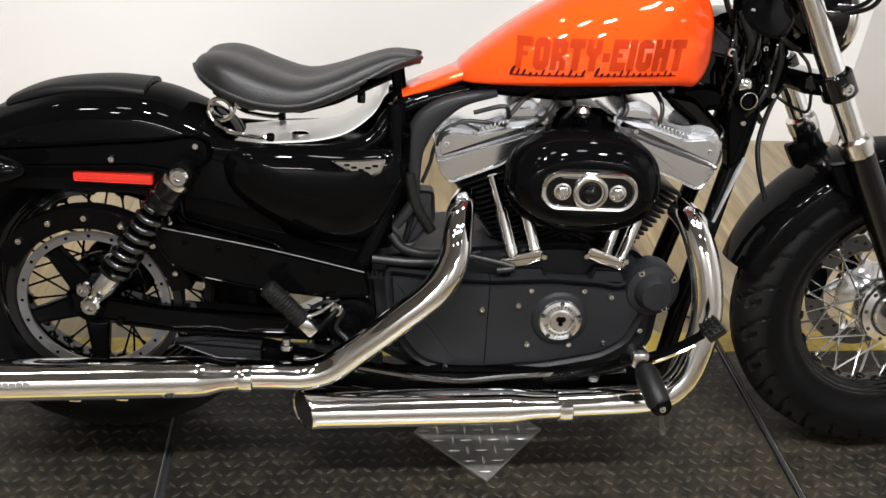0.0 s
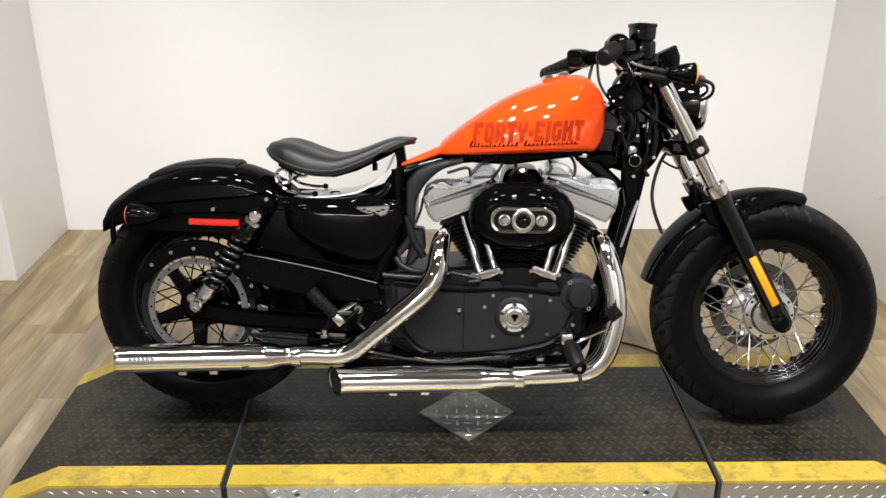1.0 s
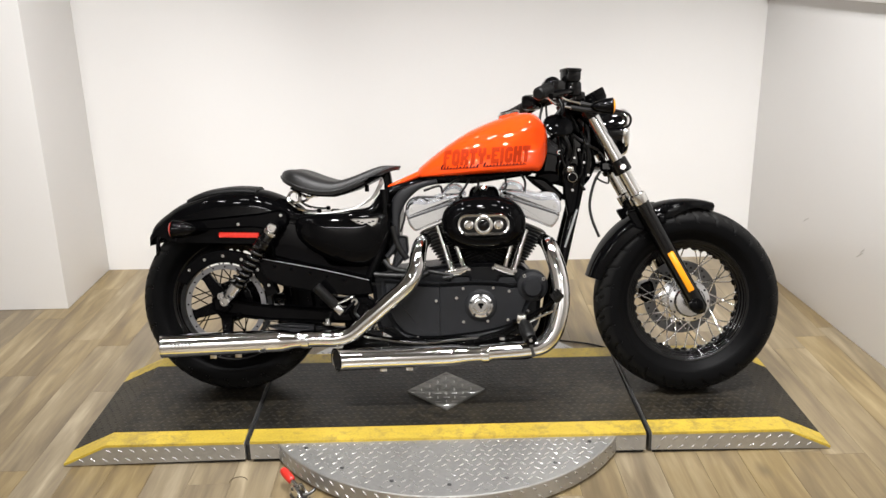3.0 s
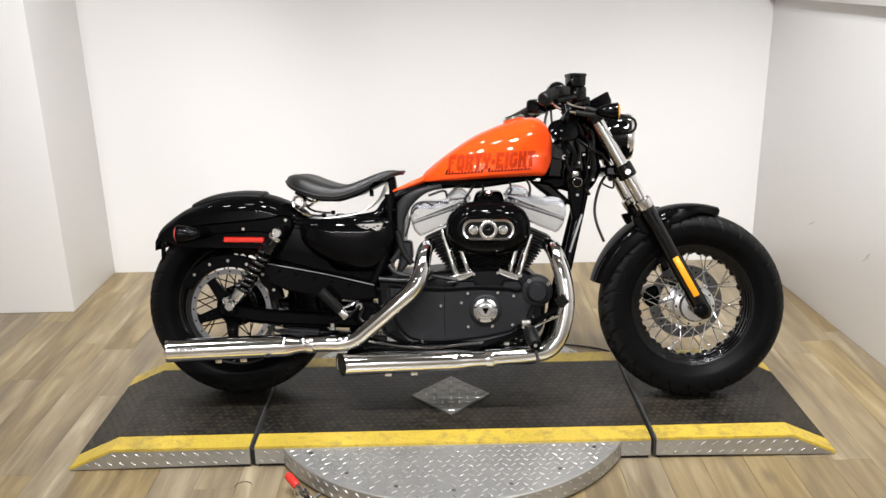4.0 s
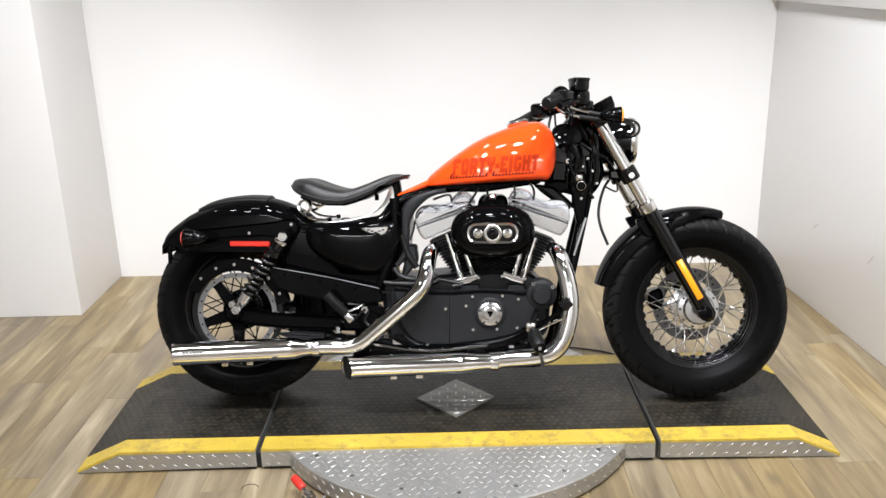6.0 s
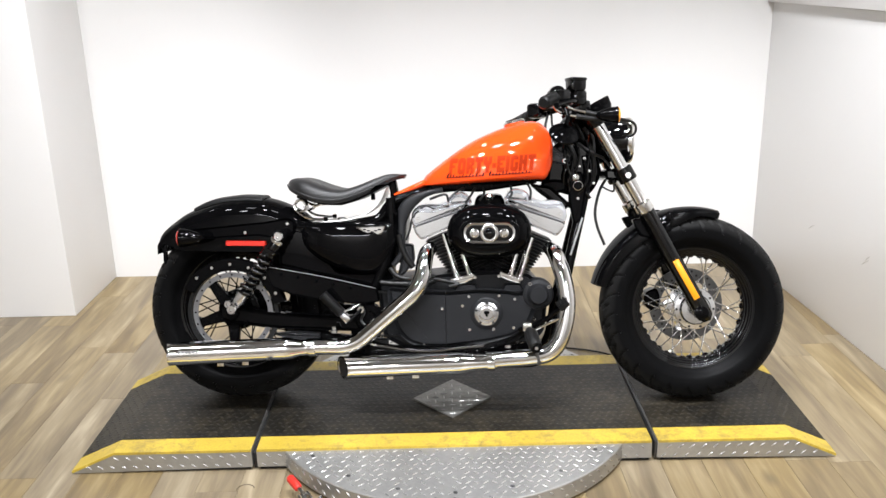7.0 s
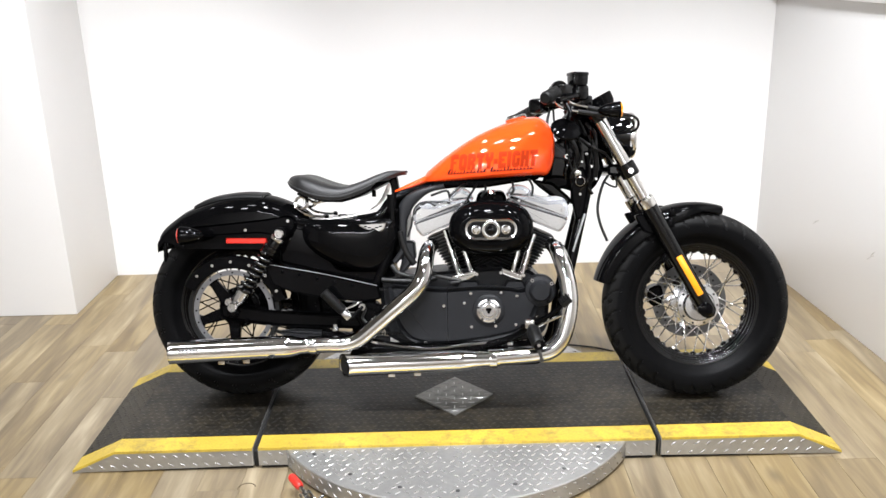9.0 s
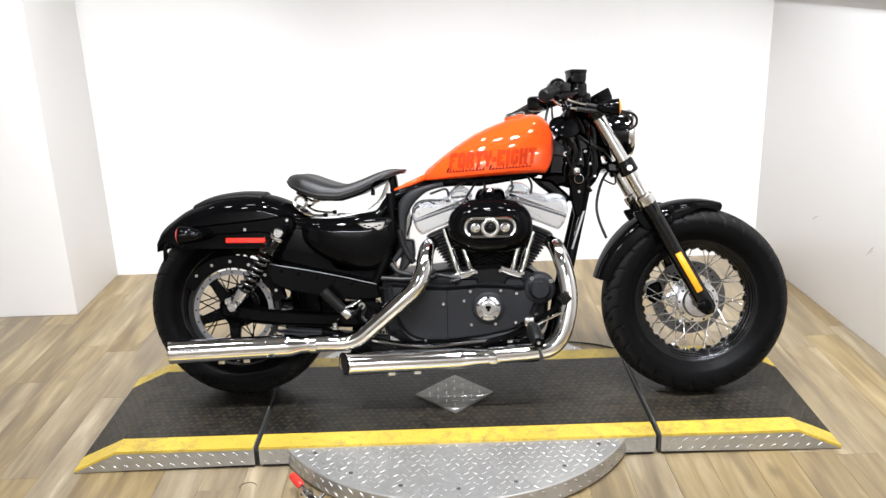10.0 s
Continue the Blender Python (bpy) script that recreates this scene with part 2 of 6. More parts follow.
    rr.inputs[3].default_value, rr.inputs[4].default_value = 0.30, 0.46
    l.new(broad, rr.inputs[0])
    l.new(rr.outputs[0], b.inputs["Roughness"])
    bp = n.new("ShaderNodeBump")
    bp.inputs["Strength"].default_value, bp.inputs["Distance"].default_value = 0.18, 0.001
    l.new(fine, bp.inputs["Height"])
    l.new(bp.outputs[0], b.inputs["Normal"])
    return m


PLANK = plank_material()


def tyre_material(name, reach):
    """Rubber scuffed grey on the tread, with a fine ring of moulding on the sidewall."""
    m = mat(name, (0.0030, 0.0030, 0.0032), 0.44, 0, 0.25, 9, 260, 0.25, 0, 0.10, spec=0.05)
    n, l = m.node_tree.nodes, m.node_tree.links
    b = n["Principled BSDF"]
    tc, sep = n.new("ShaderNodeTexCoord"), n.new("ShaderNodeSeparateXYZ")
    l.new(tc.outputs["Object"], sep.inputs[0])

    def op(kind, a, c=None, d=None):
        k = n.new("ShaderNodeMath")
        k.operation = kind
        for i, v in enumerate((a, c, d)):
            if v is None:
                continue
            if isinstance(v, (int, float)):
                k.inputs[i].default_value = v
            else:
                l.new(v, k.inputs[i])
        return k.outputs[0]

    rad = op("SQRT", op("ADD", op("MULTIPLY", sep.outputs[0], sep.outputs[0]), op("MULTIPLY", sep.outputs[2], sep.outputs[2])))
    worn = op("MULTIPLY", op("SUBTRACT", rad, 0.262), 40.0)
    worn.node.use_clamp = True
    old = b.inputs["Base Color"].links[0].from_socket
    mix = n.new("ShaderNodeMix")
    mix.data_type = "RGBA"
    l.new(worn, mix.inputs["Factor"])
    l.new(old, mix.inputs["A"])
    mix.inputs["B"].default_value = (0.0135, 0.0132, 0.0127, 1)
    l.new(mix.outputs["Result"], b.inputs["Base Color"])
    ring = op("LESS_THAN", op("ABSOLUTE", op("SUBTRACT", rad, reach)), 0.0014)
    h = op("MULTIPLY", ring, 0.5)
    bp = n.new("ShaderNodeBump")
    bp.inputs["Strength"].default_value, bp.inputs["Distance"].default_value = 1.0, 0.004
    l.new(h, bp.inputs["Height"])
    l.new(bp.outputs[0], b.inputs["Normal"])
    return m


TYRE = tyre_material("tyre_rubber", 0.236)

# ---- mesh helpers ----


def spline(pts, n=6):
    """Points on a smooth curve through pts (2, 3 or more numbers each)."""
    p = [np.array(q, float) for q in pts]
    p = [2 * p[0] - p[1]] + p + [2 * p[-1] - p[-2]]
    out = []
    for i in range(1, len(p) - 2):
        for k in range(n):
            t = k / n
            a, b, c, d = p[i - 1], p[i], p[i + 1], p[i + 2]
            out.append(0.5 * (2 * b + (c - a) * t + (2 * a - 5 * b + 4 * c - d) * t * t + (3 * b - a - 3 * c + d) * t ** 3))
    out.append(p[-2])
    return out


def rings(bm, loops, closed=True, caps=True):
    rows = [[bm.verts.new(v) for v in loop] for loop in loops]
    n = len(rows[0])
    for a, b in zip(rows, rows[1:]):
        for i in range(n if closed else n - 1):
            j = (i + 1) % n
            bm.faces.new((a[i], a[j], b[j], b[i]))
    if caps and closed:
        bm.faces.new(rows[0][::-1])
        bm.faces.new(rows[-1])
    return rows


def tube(pts, r, seg=12, smooth=5, caps=True, bm=None):
    """A round tube along pts; r is one radius or one for each point."""
    bm = bm or bmesh.new()
    rs = [r] * len(pts) if isinstance(r, (int, float)) else list(r)
    q = [(*p, k) for p, k in zip(pts, rs)]
    q = spline(q, smooth) if smooth > 1 and len(pts) > 2 else [np.array(v, float) for v in q]
    c = [Vector(v[:3]) for v in q]
    normal = None
    loops = []
    for i, p in enumerate(c):
        d = (c[min(i + 1, len(c) - 1)] - c[max(i - 1, 0)]).normalized()
        if normal is None:
            normal = d.orthogonal().normalized()
        normal = (normal - d * normal.dot(d)).normalized()
        side = d.cross(normal)
        loops.append([p + (normal * math.cos(a) + side * math.sin(a)) * q[i][3] for a in (2 * math.pi * k / seg for k in range(seg))])
    rings(bm, loops, True, caps)
    return bm


def lathe(profile, seg=48, axis="y", at=(0, 0, 0), closed=False, bm=None):
    """Turns (radius, height) pairs about an axis through at."""
    bm = bm or bmesh.new()
    rows = []
    for r, h in profile:
        loop = []
        for k in range(seg):
            a = 2 * math.pi * k / seg
            u, v = r * math.cos(a), r * math.sin(a)
            p = {"y": (u, h, v), "x": (h, u, v), "z": (u, v, h)}[axis]
            loop.append(bm.verts.new(Vector(p) + Vector(at)))
        rows.append(loop)
    pairs = list(zip(rows, rows[1:])) + ([(rows[-1], rows[0])] if closed else [])
    for a, b in pairs:
        for i in range(seg):
            j = (i + 1) % seg
            bm.faces.new((a[i], a[j], b[j], b[i]))
    if not closed:
        for row in (rows[0], rows[-1]):
            if (row[0].co - row[seg // 2].co).length > 1e-5:
                bm.faces.new(row)
    bmesh.ops.remove_doubles(bm, verts=bm.verts, dist=1e-6)
    bmesh.ops.recalc_face_normals(bm, faces=bm.faces)
    return bm


def rounded(poly, r=0.01, n=4):
    """A polygon with rounded corners."""
    out = []
    m = len(poly)
    for i in range(m):
        a, b, c = (np.array(poly[k % m], float) for k in (i - 1, i, i + 1))
        d1, d2 = a - b, c - b
        k = min(r, 0.45 * np.linalg.norm(d1), 0.45 * np.linalg.norm(d2))
        p, q = b + d1 / np.linalg.norm(d1) * k, b + d2 / np.linalg.norm(d2) * k
        for j in range(n + 1):
            t = j / n
            out.append((1 - t) ** 2 * p + 2 * t * (1 - t) * b + t * t * q)
    return out


def shrink(poly, d):
    """The polygon drawn in by d, along its inward normals."""
    p = np.array(poly, float)
    n = len(p)
    area = 0.5 * sum(p[k - 1][0] * p[k][1] - p[k][0] * p[k - 1][1] for k in range(n))
    way = 1 if area > 0 else -1
    res = []
    for k in range(n):
        t = p[(k + 1) % n] - p[k - 1]
        t /= max(1e-9, np.linalg.norm(t))
        res.append(p[k] + way * d * np.array((-t[1], t[0])))
    return res


def prism(poly, y0, y1, bevel=0.004, r=0.01, n=4, steps=3, bm=None):
    """A polygon in the xz plane, with rounded corners, from y0 (outside) to y1, its outer rim rounded by bevel."""
    bm = bm or bmesh.new()
    base = rounded(poly, r, n)
    s = 1 if y1 > y0 else -1
    loops = []
    for k in range(steps + 1):
        a = math.pi / 2 * k / steps
        loops.append([(p[0], y0 + s * bevel * (1 - math.sin(a)), p[1]) for p in shrink(base, bevel * (1 - math.cos(math.pi / 2 - a)))])
    loops.append([(p[0], y1, p[1]) for p in base])
    loops.insert(0, [(p[0], y0, p[1]) for p in shrink(base, bevel + 0.0012)])
    rings(bm, loops)
    bmesh.ops.recalc_face_normals(bm, faces=bm.faces)
    return bm


def block(c, size, bevel=0.003, m=None, bm=None):
    bm = bm or bmesh.new()
    made = bmesh.ops.create_cube(bm, size=1, matrix=Matrix.LocRotScale(c, None, size))
    if bevel:
        edges = list({e for v in made["verts"] for e in v.link_edges})
        bmesh.ops.bevel(bm, geom=edges, offset=bevel, segments=2, affect="EDGES", profile=0.5)
    if m:
        bm.transform(m)
    return bm


def part(name, bm, material, parent=None, label="", m=None, sharp=38, smooth=True):
    """Links a bmesh as one mesh object under a thing or part."""
    me = bpy.data.meshes.new(name)
    bm.to_mesh(me)
    bm.free()
    me.materials.append(material)
    if smooth:
        me.shade_smooth()
        me.set_sharp_from_angle(angle=radians(sharp))
    ob = new(name, me)
    if parent:
        ob.parent = parent
    if m:
        ob.matrix_basis = m
    if label:
        tagged(ob, label)
    return ob


def again(name, me, parent, m, label=""):
    """One more object on a shared mesh."""
    ob = new(name, me)
    ob.parent = parent
    ob.matrix_basis = m
    return tagged(ob, label) if label else ob


def band(path, y, depth, seg=16):
    """A flattened moulding along (x, z, half width) points, standing upright at y."""
    q = spline(path, 5)
    loops = []
    for i, p in enumerate(q):
        d = q[min(i + 1, len(q) - 1)][:2] - q[max(i - 1, 0)][:2]
        d /= np.linalg.norm(d)
        loop = []
        for k in range(seg):
            a = 2 * math.pi * k / seg
            u = math.copysign(abs(math.cos(a)) ** 0.6, math.cos(a)) * p[2]
            v = math.copysign(abs(math.sin(a)) ** 0.6, math.sin(a)) * depth
            loop.append((p[0] - d[1] * u, y + v, p[1] + d[0] * u))
        loops.append(loop)
    bm = bmesh.new()
    rings(bm, loops)
    bmesh.ops.recalc_face_normals(bm, faces=bm.faces)
    return bm


def bolt_mesh(r=0.006, h=0.006):
    bm = lathe([(r, 0), (r, -h * 0.7), (r * 0.8, -h), (r * 0.45, -h), (r * 0.4, -h * 0.5), (0.0001, -h * 0.5)], 12, "y")
    me = bpy.data.meshes.new("bolt")
    bm.to_mesh(me)
    bm.free()
    me.materials.append(CHROME)
    me.shade_smooth()
    me.set_sharp_from_angle(angle=radians(35))
    return me


def mirrored(fn, *a, **k):
    for s in (-1, 1):
        fn(s, *a, **k)

# ---- the bay: walls, ceiling ----


def slab(name, x0, x1, y0, y1, z0, z1, material, label, category, bevel=0.0, m=None):
    bm = block(((x0 + x1) / 2, (y0 + y1) / 2, (z0 + z1) / 2), (x1 - x0, y1 - y0, z1 - z0), bevel)
    return tagged(part(name, bm, material, None, "", m, 30), label, category, "", "structure")


slab("wall_back", -1.70, 1.75, 1.41, 1.53, 0, 3.05, WALL, "smooth white painted back wall of the display bay", "wall")
slab("wall_left", -4.2, -1.69, 0.885, 1.53, 0, 3.05, WALL, "white painted wall stepping forward beside the bay", "wall", 0.004)
RIGHT = pose(1.548, 1.41, 0, 0, 0, 3.2)
right_wall = part("wall_right", block((0.06, -2.6, 0.64), (0.12, 5.2, 1.28), 0.003), SIDE_WALL, None, "", RIGHT)
tagged(right_wall, "white satin side panel with faint scuff marks", "wall", "", "structure")
part("upper_panel", block((0.045, -2.6, 2.168), (0.15, 5.2, 1.77), 0.004), SIDE_WALL, right_wall, "white panel standing proud above the joint")
slab("wall_rear", -4.3, 4.3, -5.6, -5.48, 0, 3.05, FAR_WALL, "plain beige showroom wall behind the camera", "wall")
slab("wall_far_left", -4.32, -4.2, -5.5, 0.9, 0, 3.05, FAR_WALL, "plain beige showroom wall closing the far side", "wall")
slab("wall_far_right", 4.2, 4.32, -5.5, 1.5, 0, 3.05, FAR_WALL, "plain beige showroom wall closing the other side", "wall")
slab("ceiling", -4.3, 4.3, -5.6, 1.53, 3.05, 3.12, CEILING, "unseen plain showroom ceiling, toned down to grey to dim its reflections", "ceiling")
for sx, sy, sl in ((0.818, 0.365, 0.05), (0.371, 0.353, 0.045), (0.36, 0.37, 0.03)):
    yy = (sx - 1.41) / math.cos(radians(3.2))
    bm = tube([(-0.0005, yy - sl / 2, sy + 0.012), (-0.0005, yy, sy), (-0.0005, yy + sl / 2, sy - 0.018)], [0.001, 0.0022, 0.0008], 6, 4)
    part("scuff", bm, SCUFF, right_wall, "faint grey scuff mark")

# ---- the display platform: three hinged sections over a round turntable ----
TOP, EDGE_F, EDGE_B = 0.068, -0.435, 0.19
STRIPE = 0.078
SKIRT = 0.0120


def lug_field(points, z, length, width, height, bm=None):
    """Raised tread lugs lying on a flat face: pointed bars at +-45 degrees."""
    bm = bm or bmesh.new()
    for x, y, a in points:
        c, s = math.cos(a), math.sin(a)

        def w(u, v, h):
            return bm.verts.new((x + u * c - v * s, y + u * s + v * c, z(x, y) + h))
        l2, w2 = length / 2, width / 2
        b = [w(-l2, 0, 0), w(-l2 * 0.3, -w2, 0), w(l2 * 0.3, -w2, 0), w(l2, 0, 0), w(l2 * 0.3, w2, 0), w(-l2 * 0.3, w2, 0)]
        t = [w(-l2 * 0.6, 0, height), w(l2 * 0.6, 0, height)]
        for f in ((b[0], b[1], t[0]), (b[1], b[2], t[1], t[0]), (b[2], b[3], t[1]), (b[3], b[4], t[1]), (b[4], b[5], t[0], t[1]), (b[5], b[0], t[0])):
            bm.faces.new(f)
    return bm


def lug_grid(x0, x1, y0, y1, step, keep=lambda x, y: True):
    pts = []
    ny, nx = int((y1 - y0) / step), int((x1 - x0) / step)
    for j in range(ny + 1):
        for i in range(nx + 1):
            x, y = x0 + (i + 0.5 * (j % 2)) * step, y0 + j * step
            if keep(x, y):
                pts.append((x, y, radians(40 if (i + j) % 2 else -40) + random.uniform(-0.05, 0.05)))
    return pts


def ramp_height(x):
    a = abs(x)
    return TOP if a <= 1.045 else TOP - (a - 1.045) / (1.182 - 1.045) * (TOP - 0.007)


def section(x0, x1, label, end=0):
    """One section of the platform: a hollow steel box with a sloping nose at its free end."""
    xs = [x0, x1] if not end else ([x0, -1.045, x1] if end < 0 else [x0, 1.045, x1])
    bm = bmesh.new()
    loops = []
    for y in (EDGE_F, EDGE_F + 0.003, EDGE_B - 0.003, EDGE_B):
        inset = 0.0025 if y in (EDGE_F, EDGE_B) else 0
        loops.append([(xs[0], y, min(SKIRT, ramp_height(xs[0]) - inset - 0.002))] + [(x, y, ramp_height(x) - inset) for x in xs] + [(xs[-1], y, min(SKIRT, ramp_height(xs[-1]) - inset - 0.002))])
    rings(bm, loops)
    bmesh.ops.recalc_face_normals(bm, faces=bm.faces)
    body = part("platform_section", bm, TREAD, None, "", None, 20)
    tagged(body, label, "platform", "platform sections")
    b0, b1 = max(xs[0] + 0.006, -1.16), min(xs[-1] - 0.006, 1.16)
    # recessed block, its dark colour standing for the shadow under the skirt
    part("base_gap_shade", block(((b0 + b1) / 2, (EDGE_F + EDGE_B) / 2, 0.0058), (b1 - b0, EDGE_B - EDGE_F - 0.016, 0.0116), 0), DARK, body, "recessed base under the skirt, coloured dark for the gap's shadow")
    for name, ya, yb, m, lift, lab in (("rubber_top", EDGE_F + STRIPE, EDGE_B - STRIPE, MAT_BLACK, 0.004, "worn black non-slip top"),
                                       ("front_stripe", EDGE_F - 0.0009, EDGE_F + STRIPE, YELLOW, 0.004, "yellow painted edge stripe"),
                                       ("back_stripe", EDGE_B - STRIPE, EDGE_B - 0.002, YELLOW, 0.004, "yellow painted edge stripe")):
        bm = bmesh.new()
        e0, e1 = xs[0] + 0.001, xs[-1] - 0.001
        cols = [e0] + xs[1:-1] + [e1]
        wrap = -0.0040 if name == "front_stripe" else 0.0002
        loops = [[(x, ya, ramp_height(x) + wrap), (x, ya + 0.001, ramp_height(x) + lift), (x, yb - 0.001, ramp_height(x) + lift), (x, yb, ramp_height(x) + 0.0002)] for x in cols]
        rings(bm, loops)
        bmesh.ops.recalc_face_normals(bm, faces=bm.faces)
        part(name, bm, m, body, lab, None, 20)
    pts = lug_grid(xs[0] + 0.012, xs[-1] - 0.012, EDGE_F + STRIPE + 0.012, EDGE_B - STRIPE - 0.01, 0.0235)
    lug = part("tread_relief", lug_field(pts, lambda x, y: ramp_height(x) + 0.004, 0.021, 0.0072, 0.0012), MAT_LUG, body, "raised black tread lugs")
    tagged(lug, "", "", "", "stuff")
    # lugs on the bare metal skirt
    x = xs[0] + 0.02
    pts = []
    while x < xs[-1] - 0.015:
        for row, z in enumerate((0.016, 0.046)):
            if z < ramp_height(x) - 0.012:
                pts.append((x + 0.016 * row, z + 0.004, radians(38 if end > 0 else -38)))
        x += 0.036
    bm = lug_field(pts, lambda a, b: 0, 0.0215, 0.0040, 0.0015)
    bm.transform(Matrix.Translation((0, EDGE_F, 0)) @ Matrix.Rotation(radians(90), 4, "X"))
    skirt = part("skirt_relief", bm, TREAD_LUG, body, "bright raised lugs on the bare skirt")
    tagged(skirt, "", "", "", "stuff")
    return body


section(-1.182, -0.622, "sloping black ramp section with yellow edge stripes", -1)
section(-0.606, 0.609, "flat black middle platform section with yellow edge stripes")
section(0.626, 1.182, "sloping black ramp section with yellow edge stripes", 1)

# the turntable disc that shows before and behind the middle section
DISC_R, DISC_Y = 0.597, -0.138
bm = lathe([(0.0001, 0.0005), (DISC_R - 0.010, 0.0005), (DISC_R - 0.010, 0.0085), (DISC_R, 0.0095), (DISC_R, 0.061), (DISC_R - 0.003, 0.0640), (0.0001, 0.0640)], 128, "z", (0, DISC_Y, 0))
disc = tagged(part("turntable", bm, TREAD, None, "", None, 25), "round aluminium tread plate turntable under the platform", "turntable")
pts = lug_grid(-0.6, 0.6, -0.73, 0.46, 0.0255, lambda x, y: x * x + (y - DISC_Y) ** 2 < (DISC_R - 0.014) ** 2 and (y < EDGE_F - 0.012 or y > EDGE_B + 0.014)
               and (abs(x + 0.05) > 0.16 or y > 0 or random.random() < 0.8))
tagged(part("tread_relief", lug_field(pts, lambda x, y: 0.0640, 0.0225, 0.0046, 0.0014), TREAD_LUG, disc, "bright raised tread lugs, worn flat in the middle"), "", "", "", "stuff")
bm = bmesh.new()
for k in range(100):
    a = 2 * math.pi * k / 100
    for row, z in enumerate((0.021, 0.049)):
        one = lug_field([(0, 0, radians(-38))], lambda x, y: 0, 0.022, 0.006, 0.002)
        aa = a + row * math.pi / 100
        one.transform(Matrix.Translation((DISC_R * math.cos(aa), DISC_Y + DISC_R * math.sin(aa), z)) @ Matrix.Rotation(aa + math.pi / 2, 4, "Z") @ Matrix.Rotation(radians(90), 4, "X"))
        tmp = bpy.data.meshes.new("tmp")
        one.to_mesh(tmp)
        one.free()
        bm.from_mesh(tmp)
        bpy.data.meshes.remove(tmp)
tagged(part("rim_relief", bm, TREAD_LUG, disc, "bright raised lugs round the rim"), "", "", "", "stuff")
for k in range(9):
    a = radians(200 + k * 17.5)
    x, y = 0.54 * math.cos(a), DISC_Y + 0.54 * math.sin(a)
    if y < EDGE_F - 0.02:
        part("screw", lathe([(0.0065, 0.064), (0.0065, 0.0655), (0.0035, 0.0655), (0.003, 0.0645), (0.0001, 0.0645)], 12, "z", (x, y, 0)), STEEL, disc)
# bare metal strip in one of the gaps between the sections
tagged(part("seam_strip", block((0.6215, -0.122, 0.034), (0.0045, 0.615, 0.058), 0.0015), STEEL), "thin bare metal strip in the gap between platform sections", "metal strip")
# filler block added to darken the other gap, shade put into its colour
tagged(part("seam_strip", block((-0.614, -0.120, 0.030), (0.011, 0.612, 0.052), 0.001), DARK), "added dark filler shading the gap between platform sections", "rubber strip")
# the square plate laid cornerwise on the middle section
bm = bmesh.new()
sq = [(0, -0.267), (0.133, -0.132), (0.003, 0.004), (-0.133, -0.132)]
loops = [[(x, y, TOP + 0.0035) for x, y in sq], [(x, y, TOP + 0.0085) for x, y in sq], [(x * 0.985, -0.132 + (y + 0.132) * 0.985, TOP + 0.0095) for x, y in sq]]
rings(bm, loops)
plate = tagged(part("diamond_plate", bm, PLATE, None, "", None, 20), "square bare tread plate set cornerwise in the platform", "metal plate")
pts = [(0.028 * i, -0.132 + 0.028 * j, radians(90 * ((i + j) % 2))) for i in range(-5, 6) for j in range(-5, 6) if abs(i) + abs(j) < 5]
tagged(part("tread_relief", lug_field(pts, lambda x, y: TOP + 0.0095, 0.026, 0.0050, 0.0015), TREAD, plate, "bright raised tread lugs"), "", "", "", "stuff")

# thin cord lying behind the platform, a faint ring rubbed into the floor
cord = part("floor_cord", tube([(0.45, 0.405, 0.0065), (0.514, 0.392, 0.0045), (0.575, 0.368, 0.0045), (0.627, 0.334, 0.0045), (0.66, 0.30, 0.0045)], 0.0035, 8, 5), CABLE)
tagged(cord, "thin black cord lying on the floor behind the platform", "cord")
mark = []
for k in range(13):
    a = radians(20 + 170 * k / 12)
    mark.append((-0.624 + 0.026 * math.cos(a), -0.540 + 0.026 * math.sin(a), 0.0008))
part("floor_scuff", tube(mark, 0.0013, 6, 1), SCUFF_DARK, None)
tagged(bpy.data.objects["floor_scuff"], "faint dark curved scuff rubbed into the plank floor", "scuff mark", "", "structure")

# toggle clamp on the floor beside the turntable's rim
clamp = tagged(new("toggle_clamp"), "steel toggle clamp with a red grip beside the turntable rim", "clamp")
clamp.matrix_basis = pose(-0.440, -0.622, 0, 0, 0, -54)
part("base", block((0.022, 0.006, 0.004), (0.074, 0.040, 0.008), 0.0015), STEEL, clamp)
for y in (-0.011, 0.011):
    part("side_plate", prism([(-0.010, 0.007), (0.052, 0.007), (0.056, 0.026), (0.036, 0.040), (0.012, 0.046), (-0.012, 0.034)], y - 0.0022, y + 0.0022, 0.0006, 0.006), CHROME_WORN, clamp, "bright steel side plate")
    part("rivet", lathe([(0.0055, y - 0.0045), (0.0055, y + 0.0045), (0.003, y + 0.0055)], 14, "y", (0.006, 0, 0.034)), STEEL, clamp)
    part("rivet", lathe([(0.0050, y - 0.0045), (0.0050, y + 0.0045), (0.003, y + 0.0055)], 14, "y", (0.040, 0, 0.026)), STEEL, clamp)
part("lever", tube([(0.020, 0, 0.038), (-0.004, 0, 0.040), (-0.030, 0, 0.044)], 0.0065, 10, 4), CHROME_WORN, clamp)
part("grip", tube([(-0.018, 0, 0.0425), (-0.026, 0, 0.0435), (-0.052, 0, 0.047), (-0.072, 0, 0.0495), (-0.078, 0, 0.050)], [0.0085, 0.0122, 0.0130, 0.0118, 0.006], 16, 4), RED_GRIP, clamp, "red vinyl grip")
part("hook", tube([(0.046, 0.0, 0.030), (0.056, 0.016, 0.034), (0.054, 0.034, 0.040)], [0.006, 0.005, 0.0045], 10, 4), STEEL, clamp)

